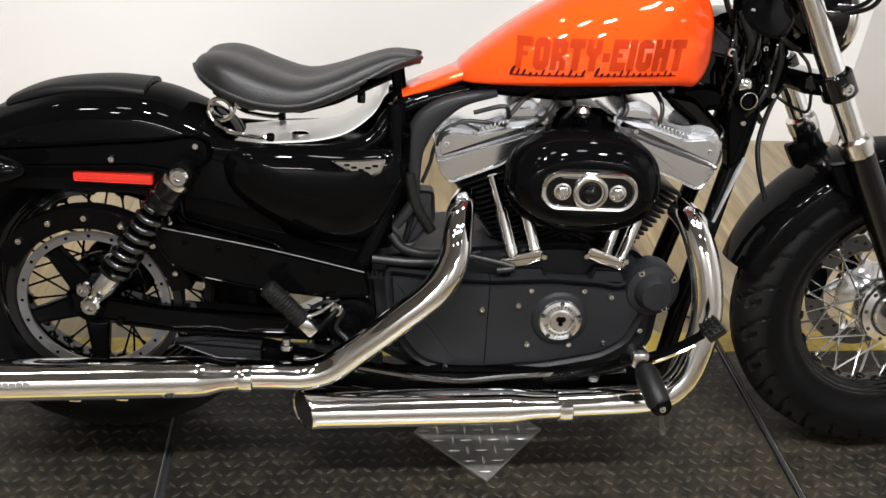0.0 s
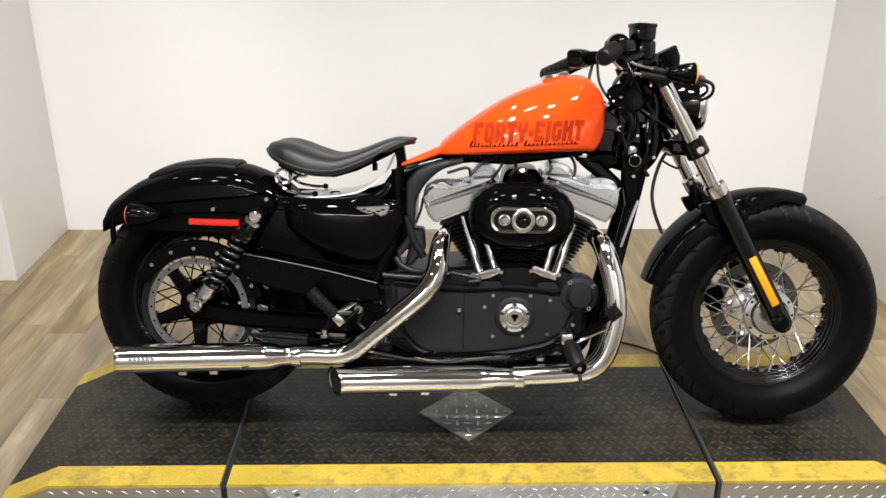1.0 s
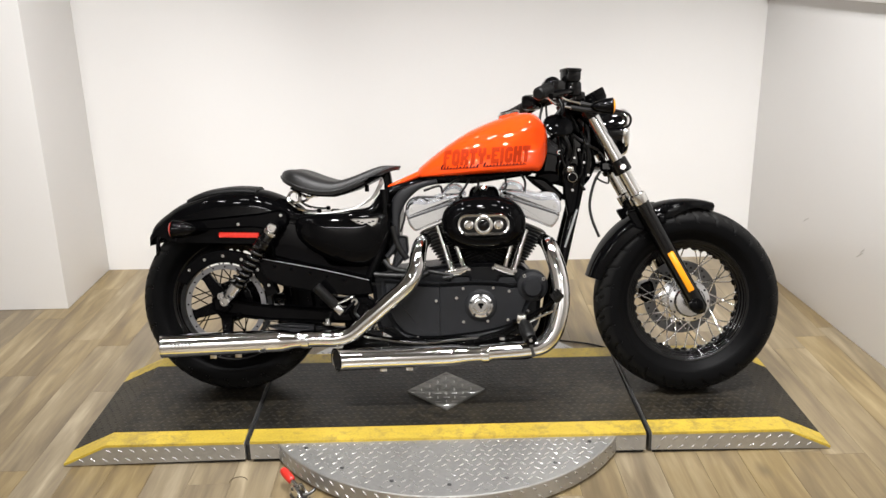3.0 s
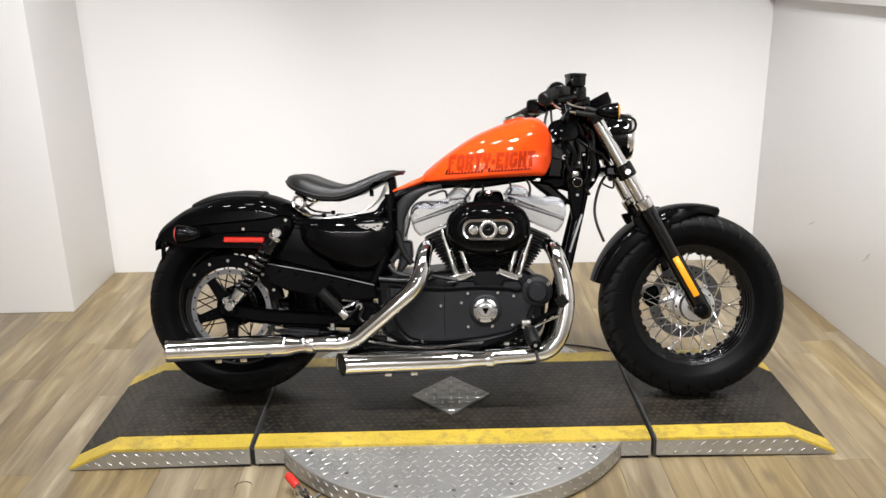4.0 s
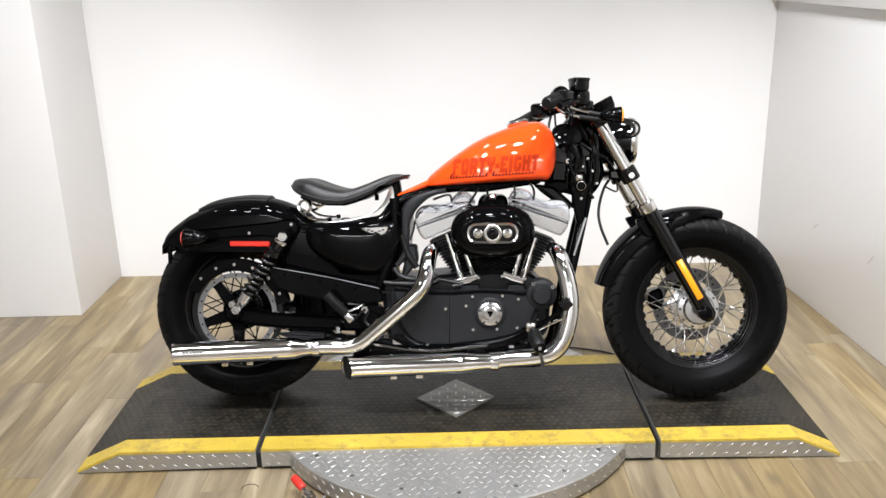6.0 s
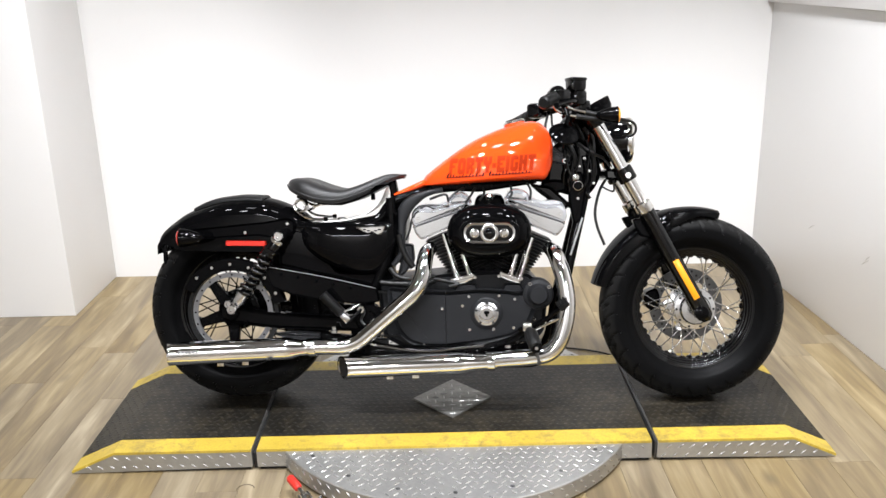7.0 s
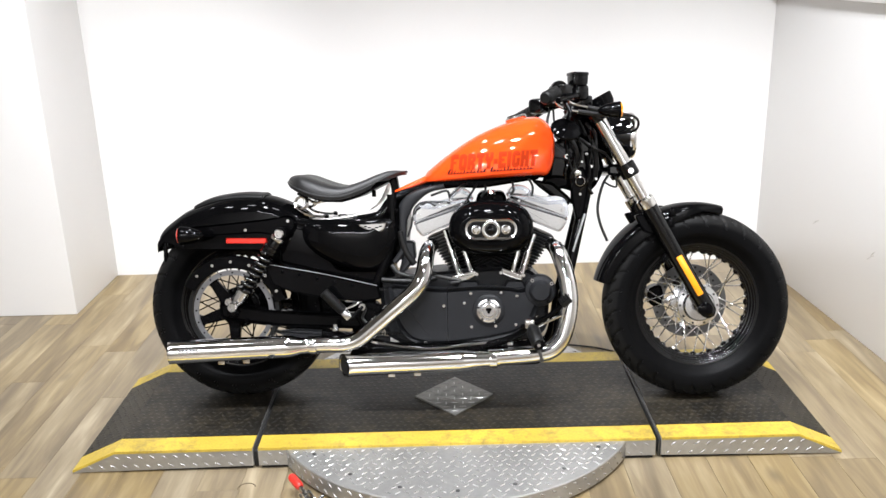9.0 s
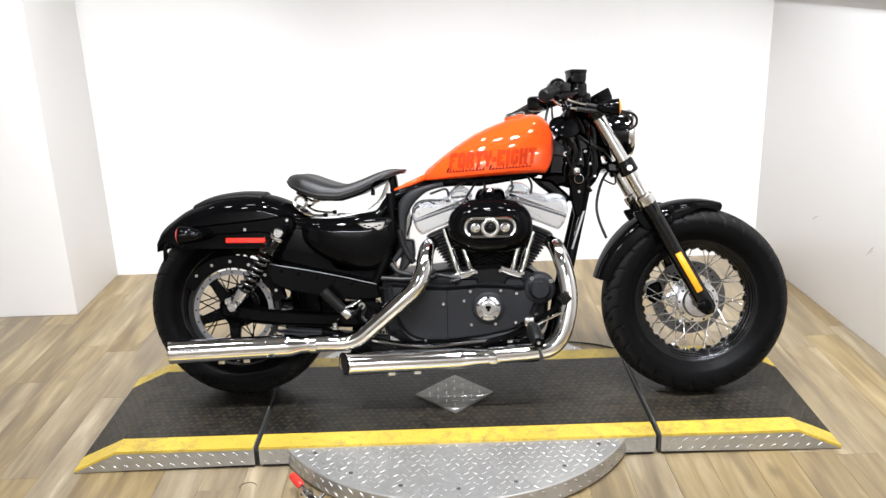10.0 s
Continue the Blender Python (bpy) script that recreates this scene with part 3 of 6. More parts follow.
# ---- the motorcycle, leaning away on its stand ----
bike = tagged(new("motorcycle"), "black and orange cruiser motorcycle with chrome exhausts on the platform", "motorcycle")
bike.matrix_basis = pose(0, -0.105, TOP + 0.004, 0, 0, -3.0) @ pose(0, 0, 0, -12.5, 0, 0)
BOLT = bolt_mesh()
BIG_BOLT = bolt_mesh(0.0105, 0.009)
# shallow discs for holes, the shade inside put into their dark colour
HOLE = bolt_mesh(0.0042, 0.0012)
HOLE.materials.clear()
HOLE.materials.append(DARK)
DARK_BOLT = bolt_mesh(0.0055, 0.005)
DARK_BOLT.materials.clear()
DARK_BOLT.materials.append(SATIN_BLACK)
# the steering turned a little to the left
AXIS = Vector((-0.493, 0, 0.870)).normalized()
PIVOT = Matrix.Translation((0.435, 0, 0.87))
STEER = PIVOT @ Matrix.Rotation(radians(2.5), 4, AXIS) @ PIVOT.inverted()
FORK_TOP, FORK_LOW = Vector((0.470, 0, 0.912)), Vector((0.822, 0, 0.288))


def fork_point(z, y=0.0, out=0.0):
    k = (FORK_TOP.z - z) / (FORK_TOP.z - FORK_LOW.z)
    p = FORK_TOP.lerp(FORK_LOW, k)
    return Vector((p.x + out * 0.87, y, p.z + out * 0.493))


def spoke_mesh(length):
    bm = tube([(0, 0, 0), (0, 0, length * 0.93), (0, 0, length * 0.93), (0, 0, length)], [0.0021, 0.0021, 0.0030, 0.0030], 6, 1)
    me = bpy.data.meshes.new("spoke")
    bm.to_mesh(me)
    bm.free()
    me.shade_smooth()
    return me


def wheel(name, m, r, hw, rim_r, label, spoke_mat, hub_mat):
    """A spoked wheel: rim, tyre, hub and forty spokes."""
    bead = [(rim_r + 0.012, -hw * 0.66), (rim_r + 0.011, -hw * 0.60), (rim_r - 0.004, -hw * 0.56), (rim_r - 0.006, -hw * 0.51), (rim_r - 0.0105, -hw * 0.485), (rim_r - 0.0125, -hw * 0.41), (rim_r - 0.0175, -hw * 0.375), (rim_r - 0.0195, -hw * 0.29), (rim_r - 0.0250, -hw * 0.255), (rim_r - 0.0265, -hw * 0.16), (rim_r - 0.0265, 0)]
    bead = [tuple(p) for p in spline(bead, 4)]
    prof = bead + [(a, -b) for a, b in bead[-2::-1]]
    inner = [(a - 0.0045, b * 0.985) for a, b in prof]
    rim = part(name, lathe(prof + inner[::-1], 120, closed=True), RIM_BLACK, bike, label, m, 70)
    half = [(rim_r - 0.002, -hw * 0.56), (rim_r + 0.010, -hw * 0.68), (rim_r + 0.030, -hw * 0.93), (rim_r + 0.055, -hw * 1.0), (r - 0.034, -hw * 0.97), (r - 0.018, -hw * 0.80), (r - 0.006, -hw * 0.48), (r, 0)]
    half = spline(half, 5)
    prof = [tuple(p) for p in half] + [(p[0], -p[1]) for p in half[-2::-1]]
    seg = 26 * 16
    bm = bmesh.new()
    loops = []
    for q, h in prof:
        s = abs(h) / hw
        loop = []
        for k in range(seg):
            u = (k / 16 + (1 if h < 0 else 0.5) + 0.9 * s) % 1.0
            on_tread = q > r - 0.046 and s > 0.14
            cut = on_tread and (u < 0.13 or (u < 0.55 and 0.52 < s < 0.60) or (0.42 < u < 0.55 and 0.58 < s < 0.86))
            d = q - (0.0075 if cut else 0)
            a = 2 * math.pi * k / seg
            loop.append((d * math.cos(a), h, d * math.sin(a)))
        loops.append(loop)
    rings(bm, loops, True, False)
    bmesh.ops.recalc_face_normals(bm, faces=bm.faces)
    part("tyre", bm, TYRE, rim, "black rubber tyre with slanting tread grooves", None, 30)
    hub = [(0.020, -0.072), (0.046, -0.070), (0.050, -0.066), (0.052, -0.058), (0.066, -0.054), (0.069, -0.048), (0.068, -0.040), (0.042, -0.034), (0.030, -0.02), (0.028, 0)]
    prof = hub + [(a, -b) for a, b in hub[-2::-1]]
    hb = part("hub", lathe(prof, 48), hub_mat, rim)
    for k in range(10):
        a = 2 * math.pi * k / 10
        again("flange_hole", HOLE, hb, pose(0.0598 * math.cos(a), -0.0555, 0.0598 * math.sin(a)))
    made = None
    for k in range(40):
        side = -1 if k % 2 else 1
        a0 = 2 * math.pi * k / 40
        a1 = a0 + radians(38 if (k // 2) % 2 else -38)
        p = Vector((0.060 * math.cos(a1), side * 0.042, 0.060 * math.sin(a1)))
        q = Vector(((rim_r - 0.0240) * math.cos(a0), side * 0.008, (rim_r - 0.0240) * math.sin(a0)))
        if made is None:
            made = spoke_mesh((q - p).length)
            made.materials.append(spoke_mat)
            seat_dome = lathe([(0.0120, 0.0), (0.0105, 0.0035), (0.0075, 0.0062), (0.0035, 0.0075)], 12, "z")
            dome = bpy.data.meshes.new("nipple_seat")
            seat_dome.to_mesh(dome)
            seat_dome.free()
            dome.polygons.foreach_set("use_smooth", [True] * len(dome.polygons))
            dome.materials.append(RIM_BLACK)
            stub = lathe([(0.0036, 0.0), (0.0036, 0.016), (0.0024, 0.018), (0.0001, 0.018)], 8, "z")
            nipple = bpy.data.meshes.new("spoke_nipple")
            stub.to_mesh(nipple)
            stub.free()
            nipple.materials.append(spoke_mat)
        inward = Vector((-math.cos(a0), 0, -math.sin(a0))).to_track_quat("Z", "Y").to_matrix().to_4x4()
        again("nipple_seat", dome, rim, Matrix.Translation(((rim_r - 0.0297) * math.cos(a0), side * 0.008, (rim_r - 0.0297) * math.sin(a0))) @ inward)
        again("spoke_nipple", nipple, rim, Matrix.Translation(q) @ (p - q).to_track_quat("Z", "Y").to_matrix().to_4x4())
        again("spoke", made, rim, Matrix.Translation(p) @ (q - p).to_track_quat("Z", "Y").to_matrix().to_4x4())
    return rim


REAR, FRONT = Vector((-0.715, 0, 0.308)), Vector((0.801, -0.006, 0.303))
rear = wheel("rear_wheel", Matrix.Translation(REAR), 0.309, 0.075, 0.203, "black spoked rear wheel", SATIN_BLACK, SATIN_BLACK)
front = wheel("front_wheel", STEER @ Matrix.Translation(FRONT), 0.3055, 0.066, 0.202, "black-rimmed front wheel with bright spokes", CHROME, POLISHED)

# belt pulley on the rear wheel
bm = lathe([(0.1330, -0.118), (0.1330, -0.113), (0.1320, -0.110), (0.1185, -0.110), (0.1170, -0.113), (0.1170, -0.118)], 80, closed=True)
pulley = part("pulley", bm, PULLEY_GREY, rear, "grey belt pulley ring")
bm = bmesh.new()
for k in range(5):
    a = radians(90 + 36 + 72 * k)
    c, s = math.cos(a), math.sin(a)
    poly = [(0.03, -0.022), (0.112, -0.014), (0.121, -0.026), (0.121, 0.026), (0.112, 0.014), (0.03, 0.022)]
    prism([(u * c - v * s, u * s + v * c) for u, v in poly], -0.112, -0.098, 0.003, 0.006, 2, 2, bm)
lathe([(0.0001, -0.122), (0.030, -0.122), (0.044, -0.114), (0.046, -0.095)], 40, bm=bm)
part("pulley_spider", bm, SATIN_BLACK, rear, "black five-spoke pulley centre")
bm = lathe([(0.1385, -0.117), (0.1385, -0.086), (0.152, -0.086), (0.152, -0.117)], 80, closed=True)
part("belt_wrap", bm, RUBBER, rear)
RIVET = bolt_mesh(0.003, 0.0015)
RIVET.materials.clear()
RIVET.materials.append(SATIN_BLACK)
for k in range(20):
    a = 2 * math.pi * k / 20
    again("rivet", RIVET, rear, pose(0.125 * math.cos(a), -0.1178, 0.125 * math.sin(a)))

# front brake disc on the far side, with the caliper
bm = lathe([(0.124, 0.060), (0.124, 0.065), (0.086, 0.065), (0.086, 0.060)], 72, closed=True)
part("brake_disc", bm, STEEL, front, "drilled steel brake disc")
for k in range(36):
    a = 2 * math.pi * k / 36
    rr = 0.094 + 0.010 * (k % 3)
    again("drill_hole", HOLE, front, pose(rr * math.cos(a), 0.0599, rr * math.sin(a)))
for k in range(5):
    a = radians(72 * k + 20)
    part("disc_arm", tube([(0.055 * math.cos(a), 0.062, 0.055 * math.sin(a)), (0.075 * math.cos(a + 0.25), 0.064, 0.075 * math.sin(a + 0.25)), (0.092 * math.cos(a + 0.3), 0.0625, 0.092 * math.sin(a + 0.3))], [0.011, 0.008, 0.009], 8, 4), POLISHED, front)
bm = prism([(-0.140, 0.045), (-0.100, 0.060), (-0.088, 0.025), (-0.098, -0.020), (-0.132, -0.015), (-0.146, 0.015)], 0.050, 0.10, 0.006, 0.015)
part("brake_caliper", bm, SATIN_BLACK, bike, "black front brake caliper", STEER @ Matrix.Translation(FRONT))

# ---- fenders ----


def arched_fender(stations, half_w, crown, name, label, material, m=None, thick=0.003):
    """Stations of (x, z) on the crown with the direction of the outward normal (nx, nz), the depth of the skirt and a width factor."""
    bm = bmesh.new()
    loops = []
    for x, z, nx, nz, skirt, wf in stations:
        w = half_w * wf
        sec = [(-w, -skirt)]
        for k in range(13):
            a = math.pi * k / 12
            y = -w * math.cos(a)
            lift = crown * (math.sin(a) ** 0.8) - crown
            sec.append((y, lift))
        sec.append((w, -skirt))
        inner = [(y * (1 - thick / w), d - (thick if 0 < i < len(sec) - 1 else 0)) for i, (y, d) in enumerate(sec)][::-1]
        loops.append([(x + nx * d, y, z + nz * d) for y, d in sec + inner])
    rings(bm, loops)
    bmesh.ops.recalc_face_normals(bm, faces=bm.faces)
    return part(name, bm, material, bike, label, m, 50)


crown_line = spline([(-0.978, 0.553), (-0.966, 0.575), (-0.930, 0.604), (-0.872, 0.639), (-0.77, 0.674), (-0.69, 0.683), (-0.615, 0.681), (-0.552, 0.662), (-0.49, 0.629), (-0.445, 0.580)], 4)
low_line = [(-1.1, 0.54), (-0.975, 0.538), (-0.93, 0.527), (-0.88, 0.511), (-0.6, 0.506), (-0.5, 0.50), (-0.4, 0.47)]
stations = []
for i, (x, z) in enumerate(crown_line):
    low = np.interp(x, [p[0] for p in low_line], [p[1] for p in low_line])
    stations.append((x, z, 0.0, 1.0, max(0.028, z - low), 0.72 + 0.28 * min(1, (x + 0.978) / 0.09)))
fender = arched_fender(stations, 0.098, 0.055, "rear_fender", "gloss black rear fender", BRIGHT_BLACK)

bm = bmesh.new()
loops = []
pad_line = [p for p in spline([(-0.858, 0.6455), (-0.82, 0.662), (-0.77, 0.6755), (-0.69, 0.6850), (-0.62, 0.6840)], 5)]
for i, (x, z) in enumerate(pad_line):
    u = i / (len(pad_line) - 1)
    w = 0.044 + 0.018 * u
    t = 0.003 + 0.0035 * math.sin(math.pi * min(1, u * 0.8 + 0.15))
    loop = []
    for k in range(13):
        a = math.pi * k / 12
        y = -w * math.cos(a)
        loop.append((x, y, z + 0.003 - 0.055 * (1 - math.sqrt(max(0.0, 1 - (y / 0.098) ** 2))) + t * min(1, math.sin(a) * 2.5)))
    for k in range(13):
        y = w * math.cos(math.pi * k / 12) * 0.98
        loop.append((x, y, z - 0.003 - 0.055 * (1 - math.sqrt(max(0.0, 1 - (y / 0.098) ** 2)))))
    loops.append(loop)
rings(bm, loops)
bmesh.ops.recalc_face_normals(bm, faces=bm.faces)
part("fender_pad", bm, RUBBER, bike, "thin black leather pad on the rear fender", None, 60)

arc = []
for k in range(25):
    a = radians(167.5 - (167.5 - 74.5) * k / 24)
    fr = 0.338 - 0.013 * k / 24
    arc.append((FRONT.x + fr * math.cos(a), FRONT.z + 0.008 + fr * math.sin(a), math.cos(a), math.sin(a), (0.040 + 0.016 * math.sin(math.pi * k / 24)) * min(1, 0.25 + 0.75 * (24 - k) / 7), 0.80 + 0.20 * math.sin(math.pi * min(1, 0.1 + k / 26)) - 0.25 * max(0, (k - 19) / 5) ** 2))
arched_fender(arc, 0.076, 0.026, "front_fender", "gloss black front fender", BRIGHT_BLACK, STEER)
for s in (-1, 1):
    bm = prism([(0.585, 0.60), (0.66, 0.612), (0.70, 0.575), (0.66, 0.535), (0.62, 0.545), (0.60, 0.575)], s * 0.092, s * 0.077, 0.003, 0.012)
    br = part("fender_bracket", bm, SATIN_BLACK, bike, "black front fender bracket", STEER)
    for bx, bz in ((0.685, 0.575), (0.69, 0.61)):
        bm = block((bx + 0.02, s * 0.088, bz), (0.02, 0.012, 0.03), 0.004)
        part("bracket_stud", bm, GLOSS_BLACK, br)

for s in (-1, 1):
    poly = [(-0.505, 0.610), (-0.53, 0.618), (-0.60, 0.606), (-0.88, 0.580), (-0.895, 0.562), (-0.88, 0.548), (-0.62, 0.560), (-0.54, 0.548), (-0.51, 0.562), (-0.50, 0.585)]
    strut = part("fender_strut", prism(poly, s * 0.116, s * 0.100, 0.005, 0.012), GLOSS_BLACK, bike, "black fender strut")
    for bx, bz in ((-0.665, 0.572), (-0.525, 0.600)):
        again("bolt", BOLT, strut, pose(bx, s * 0.117, bz) @ pose(0, 0, 0, 0, 0, 0 if s < 0 else 180), "")
    part("side_reflector", prism([(-0.734, 0.529), (-0.602, 0.527), (-0.602, 0.5435), (-0.734, 0.5455)], s * 0.109, s * 0.097, 0.002, 0.004), RED_LENS, bike, "red rear side reflector")


def indicator(at, back, lens_mat, label, side, size=1.0):
    """A bullet-shaped turn signal on a short stalk; back is -1 when its lens looks rearwards."""
    prof = [(0.0005, -0.052), (0.010, -0.046), (0.018, -0.032), (0.0245, -0.013), (0.0285, 0.006), (0.0295, 0.022), (0.0298, 0.027)]
    body = part("turn_signal", lathe([(r * size, h * back * size) for r, h in prof], 32, "x", at), BRIGHT_BLACK, bike, label)
    lens = [(0.0295, 0.024), (0.0282, 0.029), (0.022, 0.034), (0.012, 0.0365), (0.0004, 0.0372)]
    part("lens", lathe([(r * size, h * back * size) for r, h in lens], 32, "x", at), lens_mat, body, "coloured lens")
    part("ring", lathe([(a * size, b * back * size) for a, b in ((0.0298, 0.021), (0.0306, 0.022), (0.0306, 0.026), (0.0298, 0.0275))], 32, "x", at), GLOSS_BLACK, body)
    part("stalk", tube([at, (at[0] - 0.01 * back, at[1] - side * 0.03, at[2] - 0.004), (at[0] - 0.015 * back, at[1] - side * 0.06, at[2] - 0.006)], 0.009, 10, 3), GLOSS_BLACK, body)


for s in (-1, 1):
    indicator((-0.838, s * 0.165, 0.560), -1, RED_LENS, "black rear turn signal with a red lens", s)

# licence plate bracket stub below the fender's tail
part("tail_bracket", block((-0.955, -0.06, 0.500), (0.012, 0.016, 0.07), 0.003), SATIN_BLACK, bike, "black tail bracket")

# ---- rear suspension and swingarm ----


def shock(s):
    top, low = Vector((-0.542, s * 0.148, 0.562)), Vector((-0.702, s * 0.148, 0.327))
    d = (low - top).normalized()
    ln = (low - top).length
    turn = Matrix.Translation(top) @ d.to_track_quat("Z", "Y").to_matrix().to_4x4()
    body = part("shock_absorber", lathe([(0.012, 0.0), (0.020, 0.010), (0.0235, 0.018), (0.0235, 0.050), (0.0270, 0.052), (0.0275, 0.060), (0.0250, 0.066), (0.0001, 0.066)], 28, "z"), RIM_BLACK, bike, "black and chrome rear shock absorber", turn)
    part("collar", lathe([(0.0240, 0.014), (0.0250, 0.016), (0.0250, 0.024), (0.0240, 0.026)], 28, "z"), CHROME_WORN, body, "chrome collar")
    part("preload_ring", lathe([(0.012, 0.066), (0.0265, 0.066), (0.0265, 0.074), (0.012, 0.074)], 20, "z"), RIM_BLACK, body, "black preload ring")
    coil = []
    turns, z0, z1 = 7.0, 0.078, ln - 0.066
    for k in range(int(turns * 16) + 1):
        a = 2 * math.pi * k / 16
        coil.append((0.0222 * math.cos(a), 0.0222 * math.sin(a), z0 + (z1 - z0) * k / (turns * 16)))
    part("spring", tube(coil, 0.0058, 10, 1), COIL_BLACK, body, "black coil spring")
    part("damper", lathe([(0.0135, 0.07), (0.0135, ln - 0.05), (0.0001, ln - 0.05)], 20, "z"), SATIN_BLACK, body, "black damper tube")
    part("spring_seat", lathe([(0.012, ln - 0.066), (0.0265, ln - 0.066), (0.0265, ln - 0.060), (0.018, ln - 0.056)], 24, "z"), RIM_BLACK, body, "black spring seat")
    part("lower_mount", lathe([(0.010, ln - 0.060), (0.0195, ln - 0.058), (0.0200, ln - 0.030), (0.016, ln - 0.018), (0.012, ln - 0.006), (0.0001, ln)], 28, "z"), POLISHED, body, "polished lower mount")
    for p in (top, low):
        again("bolt", BIG_BOLT, bike, Matrix.Translation(p + Vector((0, s * 0.022, 0))) @ Matrix.Rotation(0 if s < 0 else math.pi, 4, "Z") @ Matrix.Scale(1.55, 4))
    part("mount_eye", lathe([(0.019, -0.021), (0.021, -0.018), (0.021, 0.018), (0.019, 0.021)], 24, "y"), SATIN_BLACK, body, "", turn.inverted() @ Matrix.Translation(top))


mirrored(shock)
for s in (-1, 1):
    poly = [(-0.76, 0.335), (-0.70, 0.336), (-0.60, 0.310), (-0.36, 0.297), (-0.27, 0.300), (-0.25, 0.27), (-0.30, 0.246), (-0.56, 0.256), (-0.66, 0.268), (-0.755, 0.285)]
    arm = part("swingarm", prism(poly, s * 0.128, s * 0.100, 0.008, 0.012), BRIGHT_BLACK, bike, "gloss black swingarm leg")
    again("bolt", BIG_BOLT, arm, pose(-0.726, s * 0.128, 0.338, 0, 0, 0 if s < 0 else 180) @ Matrix.Scale(1.3, 4))
    again("bolt", DARK_BOLT, arm, pose(-0.669, s * 0.130, 0.276, 0, 0, 0 if s < 0 else 180) @ Matrix.Scale(1.3, 4))
    part("axle_nut", lathe([(0.020, s * 0.128), (0.020, s * 0.140), (0.014, s * 0.146), (0.0001, s * 0.146)], 6, "y", (-0.712, 0, 0.304)), SATIN_BLACK, arm)

# belt guard over the top run, the drive belt
gp = [(-0.605, 0.455), (-0.56, 0.462), (-0.40, 0.425), (-0.235, 0.388), (-0.225, 0.345), (-0.30, 0.338), (-0.42, 0.352), (-0.52, 0.372), (-0.575, 0.395)]
guard = part("belt_guard", prism(gp, -0.142, -0.122, 0.003, 0.008), BRIGHT_BLACK, bike, "black upper belt guard")
# the edge's highlight, drawn as a thin grey tube
part("guard_edge_highlight", tube([(-0.585, -0.141, 0.4605), (-0.40, -0.141, 0.4265), (-0.238, -0.141, 0.3895)], 0.0013, 8, 3), PULLEY_GREY, guard, "thin grey line standing for the highlight along the guard's top edge")
for bx, bz in ((-0.545, 0.437), (-0.49, 0.427), (-0.43, 0.414), (-0.375, 0.402), (-0.318, 0.392)):
    ob = again("bolt", DARK_BOLT, guard, pose(bx, -0.1405, bz))
bm = bmesh.new()
loops = []
for k in range(22):
    a = radians(12 + 140 * k / 21)
    c, s = math.cos(a), math.sin(a)
    loops.append([(REAR.x + q * c, y, REAR.z + q * s) for q, y in ((0.142, -0.130), (0.176, -0.130), (0.179, -0.127), (0.179, -0.094), (0.176, -0.094), (0.176, -0.124), (0.142, -0.124))])
rings(bm, loops)
arc_guard = part("pulley_guard", bm, GLOSS_BLACK, bike, "black arc of the belt guard over the pulley")
for k in range(6):
    a = radians(24 + 22 * k)
    again("bolt", BOLT, arc_guard, pose(REAR.x + 0.162 * math.cos(a), -0.130, REAR.z + 0.162 * math.sin(a)))
bm = bmesh.new()
p0, p1 = (REAR.x, REAR.z, 0.146), (-0.235, 0.300, 0.070)
for sgn in (1, -1):
    a = [(p0[0] + 0.05, p0[1] + sgn * p0[2]), (p1[0], p1[1] + sgn * p1[2])]
    loops = [[(x, y, z + sgn * h) for h, y in ((0, -0.112), (0.008, -0.112), (0.008, -0.086), (0, -0.086))] for x, z in a]
    rings(bm, loops)
part("drive_belt", bm, RUBBER, bike, "black toothed drive belt")
bm = block((0, 0, 0), (0.005, 0.026, 0.007), 0)
tooth = bpy.data.meshes.new("belt_tooth")
bm.to_mesh(tooth)
bm.free()
tooth.materials.append(RUBBER)
for k in range(26):
    x = -0.34 + k * 0.009
    again("belt_tooth", tooth, bike, pose(x, -0.099, 0.2245 + (x + 0.34) * 0.01))
for k in range(14):
    again("belt_tooth", tooth, bike, pose(-0.24 + k * 0.008, -0.11, 0.373))

# ---- frame ----
for s in (-1, 1):
    part("frame_rail", tube([(-0.50, s * 0.085, 0.590), (-0.42, s * 0.088, 0.586), (-0.307, s * 0.09, 0.590), (-0.23, s * 0.08, 0.612), (-0.18, s * 0.06, 0.668), (-0.05, s * 0.035, 0.705), (0.10, s * 0.03, 0.725), (0.40, s * 0.025, 0.80)], 0.0165, 14, 5), BRIGHT_BLACK, bike, "gloss black upper frame tube")
    part("down_tube", tube([(0.455, s * 0.035, 0.83), (0.444, s * 0.05, 0.70), (0.40, s * 0.07, 0.50), (0.362, s * 0.085, 0.33), (0.335, s * 0.09, 0.185), (0.29, s * 0.095, 0.145), (0.20, s * 0.095, 0.135), (-0.25, s * 0.095, 0.140), (-0.33, s * 0.095, 0.17)], 0.0175, 14, 5), BRIGHT_BLACK, bike, "gloss black frame down tube")
    part("rear_down_tube", tube([(-0.19, s * 0.085, 0.68), (-0.19, s * 0.09, 0.55), (-0.23, s * 0.10, 0.42), (-0.30, s * 0.10, 0.28), (-0.32, s * 0.10, 0.17)], 0.016, 12, 5), GLOSS_BLACK, bike, "black rear frame tube")
bm = block((0, 0, 0), (0.006, 0.010, 0.128), 0.001)
bm.transform(Matrix.Translation((0.414, -0.084, 0.548)) @ Matrix.Rotation(radians(17.5), 4, "Y"))
part("frame_label", bm, LABEL_GREY, bike, "pale label strip on the frame tube")
bm = tube([(0.402, 0, 0.955), (0.482, 0, 0.775)], 0.034, 20, 1)
part("steering_head", bm, GLOSS_BLACK, bike, "black steering head")
